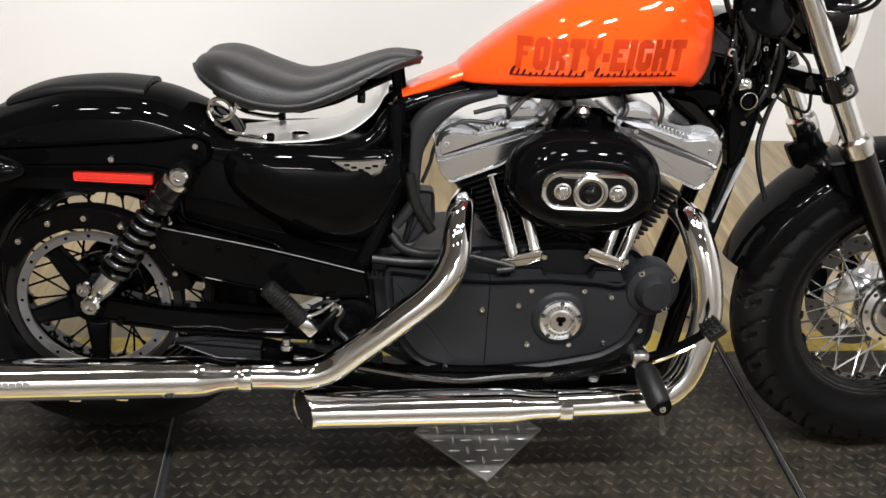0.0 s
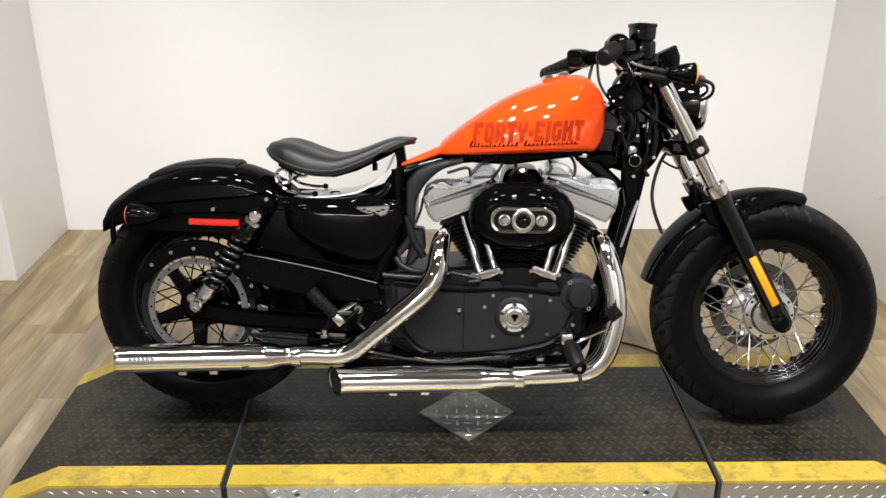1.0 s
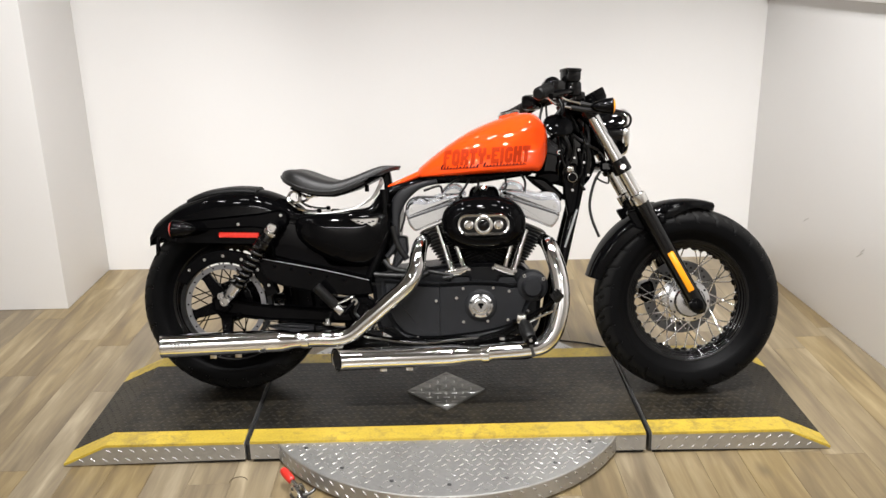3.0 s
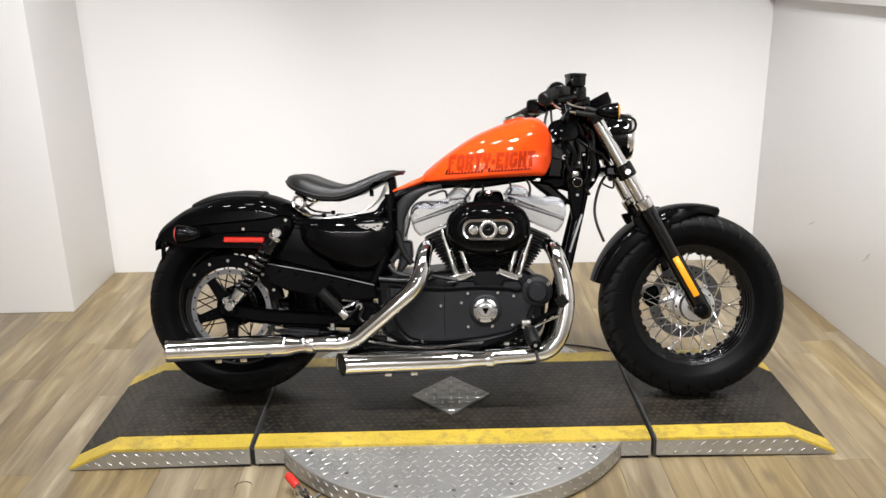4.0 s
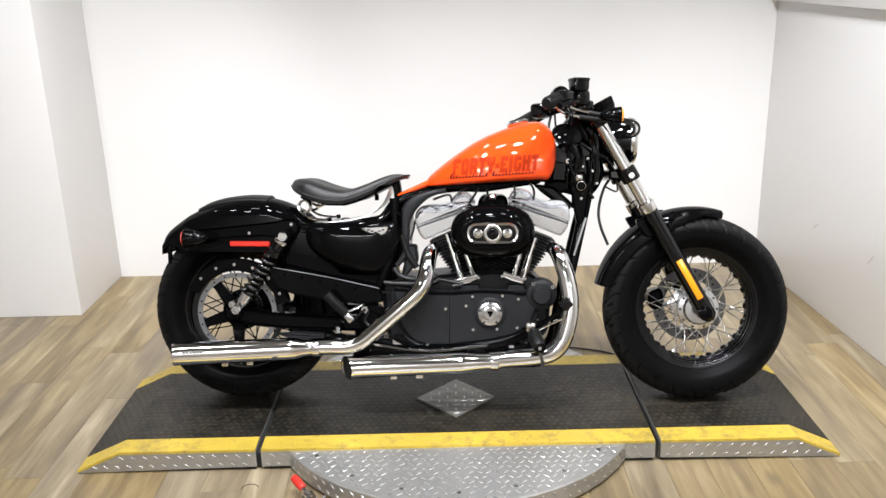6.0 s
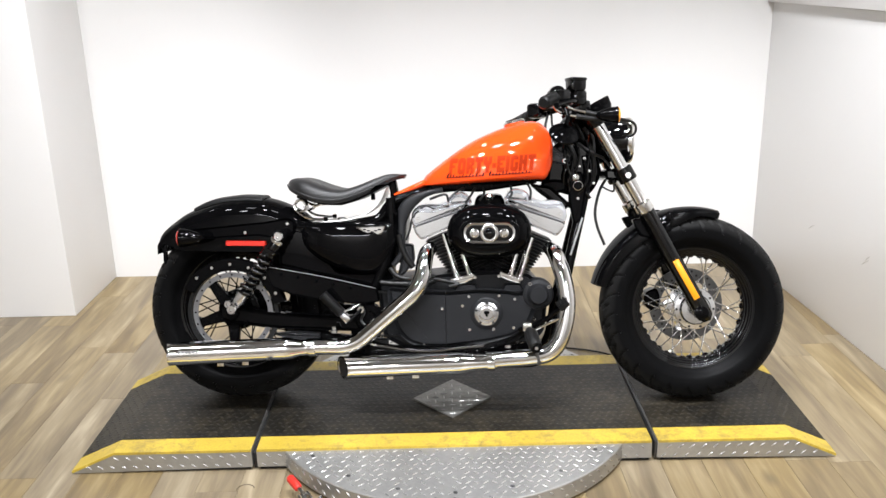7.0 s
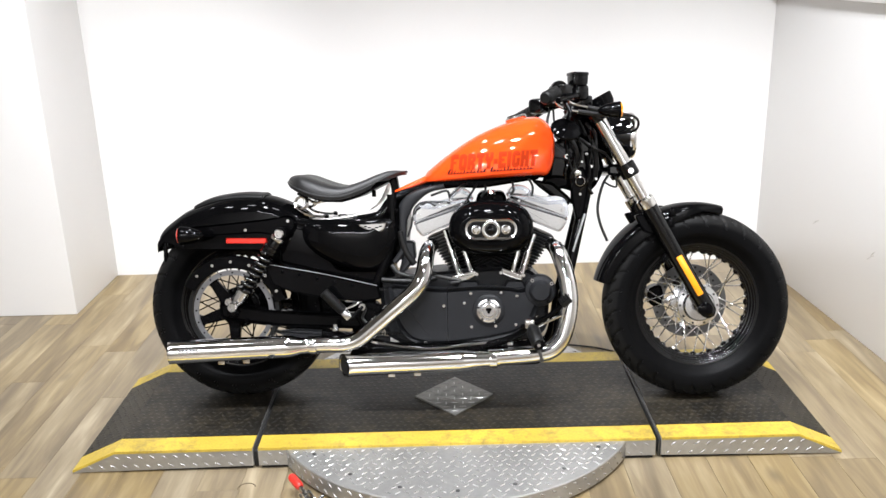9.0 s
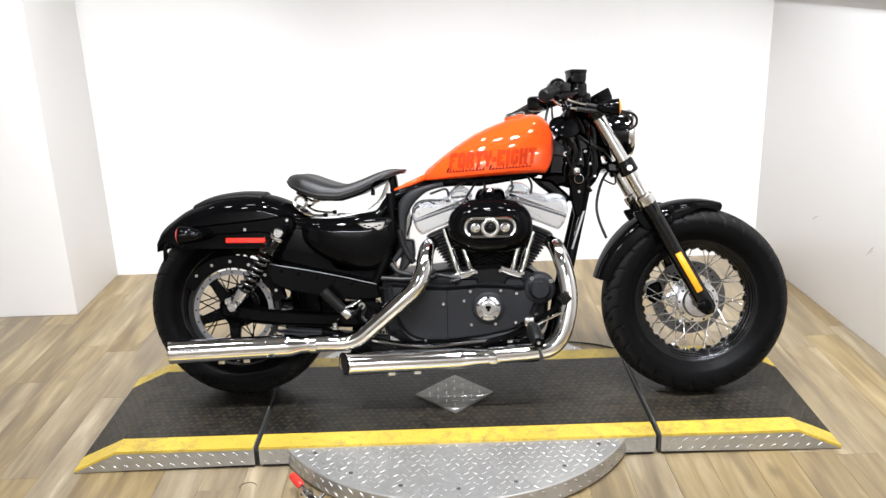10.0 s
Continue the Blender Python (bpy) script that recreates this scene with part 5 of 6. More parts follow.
cover = part("oil_tank", bulged([(-0.486, 0.596), (-0.37, 0.603), (-0.28, 0.600), (-0.196, 0.607), (-0.173, 0.592), (-0.168, 0.550), (-0.184, 0.496), (-0.208, 0.450), (-0.240, 0.429), (-0.301, 0.426), (-0.373, 0.449), (-0.437, 0.485), (-0.484, 0.530)], -0.092, 0.036, -0.04), BRIGHT_BLACK, bike, "gloss black oil tank", None, 60)
bd = part("tank_badge", prism([(-0.300, 0.586), (-0.205, 0.592), (-0.214, 0.567), (-0.238, 0.556), (-0.262, 0.564)], -0.125, -0.108, 0.002, 0.006), CHROME, cover, "winged chrome badge")
for k in range(5):
    bm = block((0, 0, 0), (0.010, 0.003, 0.004), 0.001)
    part("badge_mark", bm, SATIN_BLACK, bd, "", Matrix.Translation((-0.272 + k * 0.012, -0.1255, 0.579 - 0.004 * (2 - abs(k - 2)))))
part("battery_tray", prism([(-0.56, 0.56), (-0.46, 0.560), (-0.37, 0.440), (-0.345, 0.436), (-0.23, 0.436), (-0.225, 0.370), (-0.33, 0.370), (-0.40, 0.420), (-0.56, 0.462)], -0.095, 0.095, 0.006, 0.012), GLOSS_BLACK, bike, "black battery tray and mud guard before the rear tyre")
for s in (-1, 1):
    part("seat_rail_panel", prism([(-0.54, 0.602), (-0.42, 0.574), (-0.31, 0.577), (-0.235, 0.592), (-0.195, 0.620), (-0.165, 0.650), (-0.165, 0.570), (-0.30, 0.562), (-0.43, 0.556), (-0.54, 0.58)], s * 0.101, s * 0.06, 0.012, 0.015), BRIGHT_BLACK, bike, "gloss black frame rail under the seat")
part("side_tank", prism([(-0.432, 0.592), (-0.19, 0.606), (-0.17, 0.565), (-0.19, 0.484), (-0.275, 0.430), (-0.335, 0.440), (-0.425, 0.545)], 0.15, 0.05, 0.02, 0.03), GLOSS_BLACK, bike, "gloss black battery cover on the far side")
part("battery_box", block((-0.30, 0, 0.50), (0.22, 0.12, 0.20), 0.01), SATIN_BLACK, bike, "black battery box under the seat")
part("frame_cover", band([(-0.020, 0.705, 0.007), (-0.075, 0.691, 0.011), (-0.112, 0.672, 0.018), (-0.139, 0.648, 0.022), (-0.152, 0.620, 0.0205), (-0.157, 0.590, 0.0155), (-0.155, 0.545, 0.011), (-0.157, 0.498, 0.010), (-0.185, 0.458, 0.009)], -0.074, 0.018), GREY_PLASTIC, bike, "dark grey moulded frame cover")
part("wiring_cover", prism([(-0.150, 0.528), (-0.118, 0.526), (-0.114, 0.470), (-0.150, 0.424), (-0.172, 0.420), (-0.160, 0.470)], -0.086, -0.050, 0.006, 0.010, 4, 3), GREY_PLASTIC, bike, "dark grey box below the frame cover")
part("cover_hose", tube([(-0.119, -0.098, 0.612), (-0.116, -0.100, 0.630), (-0.104, -0.100, 0.645), (-0.078, -0.100, 0.654), (-0.047, -0.098, 0.642)], 0.0026, 8, 5), CABLE, bike, "thin black hose behind the frame cover")
for pts, r in (([(-0.193, -0.105, 0.450), (-0.168, -0.11, 0.424), (-0.112, -0.10, 0.412), (-0.05, -0.08, 0.42)], 0.0085), ([(-0.225, -0.11, 0.404), (-0.16, -0.112, 0.400), (-0.09, -0.10, 0.398), (-0.03, -0.08, 0.41)], 0.009), ([(-0.165, -0.09, 0.56), (-0.15, -0.085, 0.50), (-0.12, -0.08, 0.45)], 0.011), ([(0.0, -0.12, 0.392), (0.03, -0.12, 0.40), (-0.05, -0.11, 0.415)], 0.006)):
    part("oil_hose", tube(pts, r, 10, 5), CABLE, bike, "black rubber oil hose")
part("frame_side_plate", prism([(-0.19, 0.690), (-0.145, 0.673), (-0.142, 0.604), (-0.145, 0.545), (-0.150, 0.505), (-0.150, 0.463), (-0.19, 0.461)], -0.050, 0.088, 0.006, 0.012), SATIN_BLACK, bike, "black frame side plate behind the hoses")
part("pivot_housing", lathe([(0.045, -0.10), (0.046, -0.135), (0.040, -0.143), (0.026, -0.143), (0.024, -0.138), (0.0001, -0.138)], 32, "y", (-0.262, 0, 0.290)), SATIN_BLACK, bike, "round black swingarm pivot housing")
again("bolt", BIG_BOLT, bike, pose(-0.285, -0.150, 0.322) @ Matrix.Scale(1.2, 4))
part("cable_loop", tube([(-0.33, -0.14, 0.318), (-0.30, -0.15, 0.335), (-0.275, -0.15, 0.318), (-0.285, -0.15, 0.285), (-0.262, -0.155, 0.262)], 0.0045, 8, 5), CABLE, bike, "black cable at the pivot")
part("lower_guard", prism([(-0.58, 0.240), (-0.50, 0.247), (-0.30, 0.232), (-0.20, 0.22), (-0.20, 0.20), (-0.5, 0.21)], -0.135, -0.115, 0.003, 0.006), GREY_PLASTIC, bike, "dark lower belt guard")
part("inner_fender", prism([(-0.47, 0.44), (-0.40, 0.42), (-0.37, 0.33), (-0.40, 0.25), (-0.43, 0.25), (-0.44, 0.34)], -0.08, 0.09, 0.008, 0.015), SATIN_BLACK, bike, "black splash guard before the rear tyre")

# ---- seat ----
top_c = [(-0.536, 0.724), (-0.522, 0.742), (-0.49, 0.747), (-0.455, 0.740), (-0.41, 0.722), (-0.352, 0.707), (-0.293, 0.722), (-0.245, 0.742), (-0.20, 0.755), (-0.165, 0.752), (-0.150, 0.746)]
edge = [(-0.536, 0.716), (-0.522, 0.708), (-0.49, 0.694), (-0.455, 0.681), (-0.41, 0.670), (-0.352, 0.668), (-0.293, 0.686), (-0.245, 0.708), (-0.20, 0.731), (-0.165, 0.742), (-0.150, 0.743)]
wide = [0.045, 0.085, 0.122, 0.136, 0.138, 0.126, 0.103, 0.082, 0.064, 0.048, 0.030]
line = spline([(a[0], a[1], b[1], w) for a, b, w in zip(top_c, edge, wide)], 3)
bm = bmesh.new()
loops = []
for x, zt, ze, w in line:
    loop = []
    for k in range(17):
        a = math.pi * k / 16
        y = -w * math.cos(a)
        f = math.sin(a) ** 0.55
        dish = 0.004 * math.exp(-((y / (w * 0.45)) ** 2)) * (1 if x < -0.30 else 0.3)
        loop.append((x, y, ze + 0.012 + (zt - ze - 0.012) * f - dish + 0.012 * (abs(y) / 0.14) * f))
    for k in range(9):
        y = w * (1 - 2 * k / 8)
        loop.append((x, y * 0.985, ze - 0.002))
    loops.append(loop)
rings(bm, loops)
bmesh.ops.recalc_face_normals(bm, faces=bm.faces)
seat = part("seat", bm, LEATHER, bike, "black leather solo spring seat", None, 65)
for s in (-1, 1):
    part("piping", tube([(x, s * w * 1.0, ze + 0.008) for x, zt, ze, w in line], 0.0042, 8, 1), LEATHER, seat, "stitched leather edge roll")
part("seat_pan", prism([(-0.50, 0.690), (-0.41, 0.666), (-0.352, 0.664), (-0.293, 0.682), (-0.20, 0.727), (-0.20, 0.720), (-0.293, 0.674), (-0.352, 0.656), (-0.41, 0.658), (-0.50, 0.682)], -0.085, 0.085, 0.001, 0.003), GLOSS_BLACK, seat, "black steel seat pan")
for s in (-1, 1):
    coil = []
    for k in range(46):
        a = 2 * math.pi * k / 15
        coil.append((-0.4890 + 0.0195 * math.cos(a), s * (0.085 - 0.009 * k / 15), 0.6560 + 0.0195 * math.sin(a)))
    sp = part("seat_spring", tube(coil, 0.0040, 8, 1), CHROME, bike, "chrome coil seat spring")
    part("spring_arm", tube([(-0.5085, s * 0.085, 0.654), (-0.500, s * 0.085, 0.636), (-0.472, s * 0.085, 0.618), (-0.425, s * 0.085, 0.611), (-0.410, s * 0.085, 0.613)], 0.0040, 8, 4), CHROME, sp, "chrome lower spring arm")
    part("spring_arm", tube([(-0.489, s * 0.06, 0.676), (-0.465, s * 0.06, 0.664), (-0.44, s * 0.06, 0.655), (-0.415, s * 0.06, 0.668)], 0.0046, 8, 4), CHROME, sp, "chrome upper spring arm")
    part("spring_mount", block((-0.405, s * 0.085, 0.612), (0.014, 0.014, 0.014), 0.004), GLOSS_BLACK, sp, "black spring mount")
part("seat_stud", lathe([(0.007, 0.672), (0.007, 0.690), (0.004, 0.694)], 10, "z", (-0.252, -0.05, 0.0)), GLOSS_BLACK, seat)
nb = part("seat_nose_bracket", prism([(-0.206, 0.726), (-0.180, 0.738), (-0.174, 0.70), (-0.176, 0.625), (-0.196, 0.612), (-0.198, 0.70)], -0.020, 0.020, 0.004, 0.008), GLOSS_BLACK, bike, "black seat nose bracket")
for bz in (0.670, 0.619):
    again("bolt", BIG_BOLT, nb, pose(-0.185, -0.021, bz) @ Matrix.Scale(1.15, 4))
bm = bmesh.new()
loops = []
for x, z in spline([(-0.47, 0.597), (-0.40, 0.603), (-0.33, 0.610), (-0.275, 0.626), (-0.228, 0.664), (-0.205, 0.710)], 4):
    loops.append([(x, y, z - 0.0015 * (y / 0.09) ** 2 + t) for y, t in [(-0.085 + 0.0213 * k, 0.003) for k in range(9)] + [(0.085 - 0.0213 * k, 0) for k in range(9)]])
rings(bm, loops)
bmesh.ops.recalc_face_normals(bm, faces=bm.faces)
pan = part("under_seat_cover", bm, SATIN_METAL, bike, "bright metal cover under the seat", None, 60)
part("cover_plug", lathe([(0.016, 0.606), (0.016, 0.613), (0.010, 0.616), (0.0001, 0.616)], 20, "z", (-0.358, -0.045, 0.0)), CHROME, pan, "small oval plug")

# ---- fuel tank ----
tank_top = [(-0.088, 0.730), (-0.080, 0.748), (-0.062, 0.764), (-0.022, 0.796), (0.037, 0.838), (0.096, 0.872), (0.169, 0.902), (0.242, 0.922), (0.286, 0.924), (0.313, 0.909), (0.332, 0.885), (0.340, 0.858)]
tank_low = [(-0.088, 0.722), (-0.080, 0.7175), (-0.062, 0.7165), (-0.022, 0.7185), (0.037, 0.7215), (0.096, 0.7245), (0.169, 0.7285), (0.242, 0.7325), (0.286, 0.7335), (0.313, 0.7360), (0.332, 0.776), (0.340, 0.836)]
tank_w = [0.035, 0.056, 0.076, 0.100, 0.122, 0.134, 0.139, 0.138, 0.134, 0.126, 0.112, 0.065]
line = spline([(a[0], a[1], b[1], w) for a, b, w in zip(tank_top, tank_low, tank_w)], 5)
bm = bmesh.new()
loops = []
for x, zt, zl, w in line:
    h = zt - zl
    loop = []
    sec = [(0.0, 0.0), (0.55, 0.0), (0.86, 0.015), (0.975, 0.06), (1.0, 0.15), (0.992, 0.32), (0.955, 0.50), (0.87, 0.68), (0.72, 0.83), (0.50, 0.935), (0.25, 0.985), (0.0, 1.0)]
    smooth = spline(sec, 3)
    right = [(x, -w * p[0], zl + h * p[1]) for p in smooth]
    left = [(x, w * p[0], zl + h * p[1]) for p in smooth[-2:0:-1]]
    loops.append(right + left)
rings(bm, loops)
bmesh.ops.recalc_face_normals(bm, faces=bm.faces)
from mathutils.bvhtree import BVHTree
tank_tree = BVHTree.FromBMesh(bm)
fuel = part("fuel_tank", bm, ORANGE, bike, "glossy orange peanut fuel tank", None, 70)
part("tank_seam", tube([(x, -w * 0.55, zl - 0.002) for x, zt, zl, w in line[4:-8]], 0.005, 8, 1), GLOSS_BLACK, fuel, "dark lower tank seam")
part("tank_tail", band([(-0.180, 0.687, 0.006), (-0.150, 0.698, 0.0095), (-0.110, 0.714, 0.0115), (-0.066, 0.732, 0.0125)], 0.0, 0.060), ORANGE, fuel, "orange rear tongue of the tank", None, 60)
part("tank_underside", prism([(-0.06, 0.722), (0.28, 0.740), (0.29, 0.722), (0.10, 0.695), (-0.06, 0.702)], -0.075, 0.075, 0.006, 0.01), SATIN_BLACK, bike, "black rails and wiring under the tank")


CAP = Matrix.Translation((0.216, 0.004, 0.920)) @ Matrix.Rotation(radians(-14), 4, "Y")
cap = part("fuel_cap", lathe([(0.030, -0.012), (0.036, -0.004), (0.037, 0.002), (0.034, 0.007), (0.026, 0.010), (0.0001, 0.0115)], 40, "z"), CHROME_WORN, fuel, "round chrome fuel cap", CAP)
part("cap_top", lathe([(0.027, 0.0102), (0.024, 0.0128), (0.0001, 0.0135)], 40, "z"), SATIN_BLACK, cap, "dark cap centre")


def on_tank(bm, lift=0.0014):
    """Lays a flat xz mesh on the near flank of the tank."""
    for v in bm.verts:
        hit = tank_tree.ray_cast(Vector((v.co.x, -0.5, v.co.z)), Vector((0, 1, 0)))
        if hit[0]:
            v.co = hit[0] + Vector((0, -lift, 0))


# heavy block capitals on a grid of five columns; a b c d: a cell cut at one corner
GLYPHS = {
    "F": "##### ##### ##... ####. ##... ##... ##...", "O": "a###b ##### ##.## ##.## ##.## ##### c###d",
    "R": "####b ##### ##.## ####d ####b ##.## ##.##", "T": "##### ##### .###. .###. .###. .###. .###.",
    "Y": "##.## ##.## ##### c###d .###. .###. .###.", "-": "... ... ... ### ### ... ...",
    "E": "##### ##### ##... ####. ##... ##### #####", "I": "### ### ### ### ### ### ###",
    "G": "a###b ##### ##... ##.## ##.## ##### c###d", "H": "##.## ##.## ##### ##### ##.## ##.## ##.##"}


def lettering(text, x0, z0, z1, width, shear, slope):
    """Flat block capitals in the xz plane, between heights z0 and z1."""
    cols = {5: (0.95, 0.55, 0.62, 0.55, 0.95), 3: (0.55, 0.62, 0.55)}
    total = sum(sum(cols[len(GLYPHS[c].split()[0])]) + 0.42 for c in text) - 0.42
    unit, row_h = width / total, (z1 - z0) / 7
    bm = bmesh.new()
    pen = 0.0

    def at(u, row):
        h = (7 - row) * row_h
        x = u * unit
        return bm.verts.new((x0 + x + shear * h, 0, z0 + h + slope * x))

    for c in text:
        rows = GLYPHS[c].split()
        ws = cols[len(rows[0])]
        edges = [pen + sum(ws[:i]) for i in range(len(ws) + 1)]
        for r, line_ in enumerate(rows):
            for i, mark_ in enumerate(line_):
                if mark_ == ".":
                    continue
                u0, u1, um = edges[i], edges[i + 1], (edges[i] + edges[i + 1]) / 2
                q = [(u0, r + 1), (u1, r + 1), (u1, r + 0.5), (u1, r), (um, r), (u0, r), (u0, r + 0.5)]
                if mark_ == "a":
                    q = [(u0, r + 1), (u1, r + 1), (u1, r)]
                elif mark_ == "b":
                    q = [(u0, r + 1), (u1, r + 1), (u0, r)]
                elif mark_ == "c":
                    q = [(u1, r + 1), (u1, r), (u0, r)]
                elif mark_ == "d":
                    q = [(u0, r + 1), (u1, r), (u0, r)]
                bm.faces.new([at(*p) for p in q])
        pen = edges[-1] + 0.42
    bmesh.ops.remove_doubles(bm, verts=bm.verts, dist=1e-5)
    bmesh.ops.triangulate(bm, faces=bm.faces)
    return bm


bm = lettering("FORTY-EIGHT", 0.002, 0.7525, 0.8035, 0.275, 0.10, 0.045)
on_tank(bm)
part("tank_lettering", bm, DECAL, fuel, "dark orange block lettering on the tank", None, 80)
random.seed(4)
for x0, x1, tall in ((-0.004, 0.116, 0.017), (0.132, 0.268, 0.017)):
    # one running script line: a tall first stroke, then small joined loops
    bm = bmesh.new()
    x, k = x0, 0
    row = [(x0, 0.7430 + x0 * 0.053), (x1, 0.7430 + x1 * 0.053)]
    up = [bm.verts.new((p[0], 0, p[1] + 0.0010)) for p in row]
    dn = [bm.verts.new((p[0], 0, p[1] - 0.0008)) for p in row]
    bm.faces.new((up[0], up[1], dn[1], dn[0]))
    bmesh.ops.subdivide_edges(bm, edges=bm.edges[:], cuts=14, use_grid_fill=True)
    while x < x1 - 0.004:
        high = tall if k == 0 else (0.0125 if random.random() < 0.25 else 0.0072)
        base = 0.7412 + x * 0.053
        fat = 0.0030 if k == 0 else 0.0017 + 0.0011 * random.random()
        ring = []
        for i in range(14):
            a = 2 * math.pi * i / 14
            z = high * (0.5 + 0.5 * math.sin(a))
            ring.append(bm.verts.new((x + fat * math.cos(a) + 0.4 * z, 0, base + z)))
        bm.faces.new(ring)
        x += 0.0092 + 0.0022 * random.random()
        k += 1
    bmesh.ops.triangulate(bm, faces=bm.faces)
    on_tank(bm, 0.0022)
    part("tank_script", bm, SCRIPT, fuel, "thin dark script line on the tank", None, 80)
for i, (a, b, c) in enumerate((((0.0, -0.11, 0.672), (0.03, -0.09, 0.70), (0.07, -0.06, 0.715)), ((0.055, -0.10, 0.66), (0.075, -0.10, 0.69), (0.09, -0.06, 0.715)), ((0.19, -0.10, 0.665), (0.205, -0.10, 0.69), (0.20, -0.06, 0.72)), ((0.262, -0.11, 0.665), (0.265, -0.10, 0.70), (0.25, -0.06, 0.73)), ((-0.06, -0.11, 0.675), (-0.01, -0.12, 0.690), (0.0, -0.11, 0.668)), ((0.10, -0.09, 0.668), (0.115, -0.09, 0.69), (0.11, -0.06, 0.715)))):
    part("plug_lead", tube([a, b, c], 0.004, 8, 5), CABLE, bike, "black cable under the tank")
part("choke_knob", lathe([(0.014, 0.672), (0.016, 0.680), (0.012, 0.688), (0.006, 0.690)], 16, "z", (0.132, -0.085, 0.0)), CHROME_WORN, bike, "small bright fitting above the air cleaner")

# ---- fork, headlamp and bars ----
for s in (-1, 1):
    y = s * 0.100
    leg = part("fork_tube", tube([fork_point(0.925, y), fork_point(0.60, y)], 0.0205, 28, 1), CHROME, bike, "chrome upper fork tube", STEER)
    part("slider", tube([fork_point(0.640, y), fork_point(0.60, y), fork_point(0.36, y), fork_point(0.315, y), fork_point(0.285, y), fork_point(0.272, y)], [0.0262, 0.0268, 0.0258, 0.027, 0.026, 0.014], 28, 1), RIM_BLACK, leg, "gloss black fork slider")
    part("slider_nut", tube([fork_point(0.657, y), fork_point(0.652, y), fork_point(0.628, y), fork_point(0.624, y)], [0.0235, 0.0292, 0.0292, 0.026], 10, 1), CHROME_WORN, leg, "chrome slider nut")
    part("axle_cap", lathe([(0.022, 0), (0.022, s * 0.012), (0.014, s * 0.016), (0.0001, s * 0.016)], 24, "y", (FRONT.x + 0.004, y + s * 0.018, FRONT.z - 0.004)), GLOSS_BLACK, leg)
    a, b = fork_point(0.470, y), fork_point(0.345, y)
    d = (b - a)
    bm = block((0, 0, 0), (0.021, 0.007, d.length), 0.003)
    bm.transform(Matrix.Translation((a + b) / 2 + Vector((0, s * 0.0275, 0))) @ Matrix.Rotation(math.atan2(d.x, d.z), 4, "Y"))
    part("fork_reflector", bm, AMBER, leg, "amber fork reflector")
    cl = part("triple_clamp", tube([fork_point(0.765, y), fork_point(0.762, y), fork_point(0.728, y), fork_point(0.725, y)], [0.027, 0.030, 0.030, 0.027], 24, 1), RIM_BLACK, bike, "gloss black lower clamp", STEER)
    again("bolt", BIG_BOLT, cl, Matrix.Translation(fork_point(0.742, y + s * 0.029)) @ Matrix.Rotation(0 if s < 0 else math.pi, 4, "Z"))
    part("clamp_cap", tube([fork_point(0.935, y), fork_point(0.93, y), fork_point(0.905, y), fork_point(0.90, y)], [0.024, 0.027, 0.027, 0.024], 24, 1), RIM_BLACK, bike, "black upper clamp cap", STEER)
bm = prism([(0.50, 0.765), (0.59, 0.758), (0.585, 0.722), (0.50, 0.728)], -0.095, 0.095, 0.008, 0.012)
part("clamp_bridge", bm, RIM_BLACK, bike, "gloss black fork bridge", STEER)
bm = prism([(0.40, 0.945), (0.49, 0.935), (0.49, 0.905), (0.40, 0.915)], -0.11, 0.11, 0.008, 0.012)
part("clamp_bridge", bm, RIM_BLACK, bike, "gloss black upper fork bridge", STEER)
shell = part("headlamp", lathe([(0.0001, 0.455), (0.030, 0.460), (0.055, 0.480), (0.068, 0.515), (0.0725, 0.555), (0.0735, 0.580)], 48, "x", (0, 0, 0.858)), RIM_BLACK, bike, "round gloss black headlamp", STEER)
part("headlamp_rim", lathe([(0.0735, 0.578), (0.0765, 0.584), (0.0765, 0.594), (0.072, 0.600), (0.068, 0.598)], 48, "x", (0, 0, 0.858)), CHROME, shell, "chrome headlamp rim")
part("headlamp_lens", lathe([(0.069, 0.596), (0.055, 0.604), (0.030, 0.610), (0.0001, 0.612)], 48, "x", (0, 0, 0.858)), LENS, shell, "clear headlamp lens")
for s in (-1, 1):
    indicator((0.505, s * 0.195, 0.931), 1, AMBER, "black front turn signal with an amber lens", s, 0.86)
bars = part("handlebar", tube([(0.300, -0.292, 0.965), (0.332, -0.235, 0.982), (0.375, -0.170, 0.978), (0.415, -0.10, 0.962), (0.437, -0.05, 0.955), (0.440, 0, 0.954), (0.436, 0.06, 0.955), (0.410, 0.13, 0.966), (0.365, 0.185, 0.980), (0.316, 0.240, 0.977), (0.230, 0.346, 0.934)], 0.0128, 14, 5), GLOSS_BLACK, bike, "black low handlebar")
for pts in ([(0.293, -0.302, 0.962), (0.296, -0.297, 0.963), (0.330, -0.238, 0.982), (0.334, -0.232, 0.983)], [(0.216, 0.366, 0.927), (0.219, 0.361, 0.929), (0.312, 0.247, 0.974), (0.316, 0.239, 0.977)]):
    g = part("grip", tube(pts, [0.015, 0.0195, 0.0195, 0.0205], 18, 1), RUBBER, bars, "black ribbed rubber grip")
    for k in range(8):
        u = (k + 0.5) / 8
        p, q = Vector(pts[1]), Vector(pts[2])
        v = p.lerp(q, u)
        w = (q - p).normalized() * 0.0035
        part("grip_rib", tube([v - w, v, v + w], [0.0195, 0.0206, 0.0195], 16, 1, False), RUBBER, g)
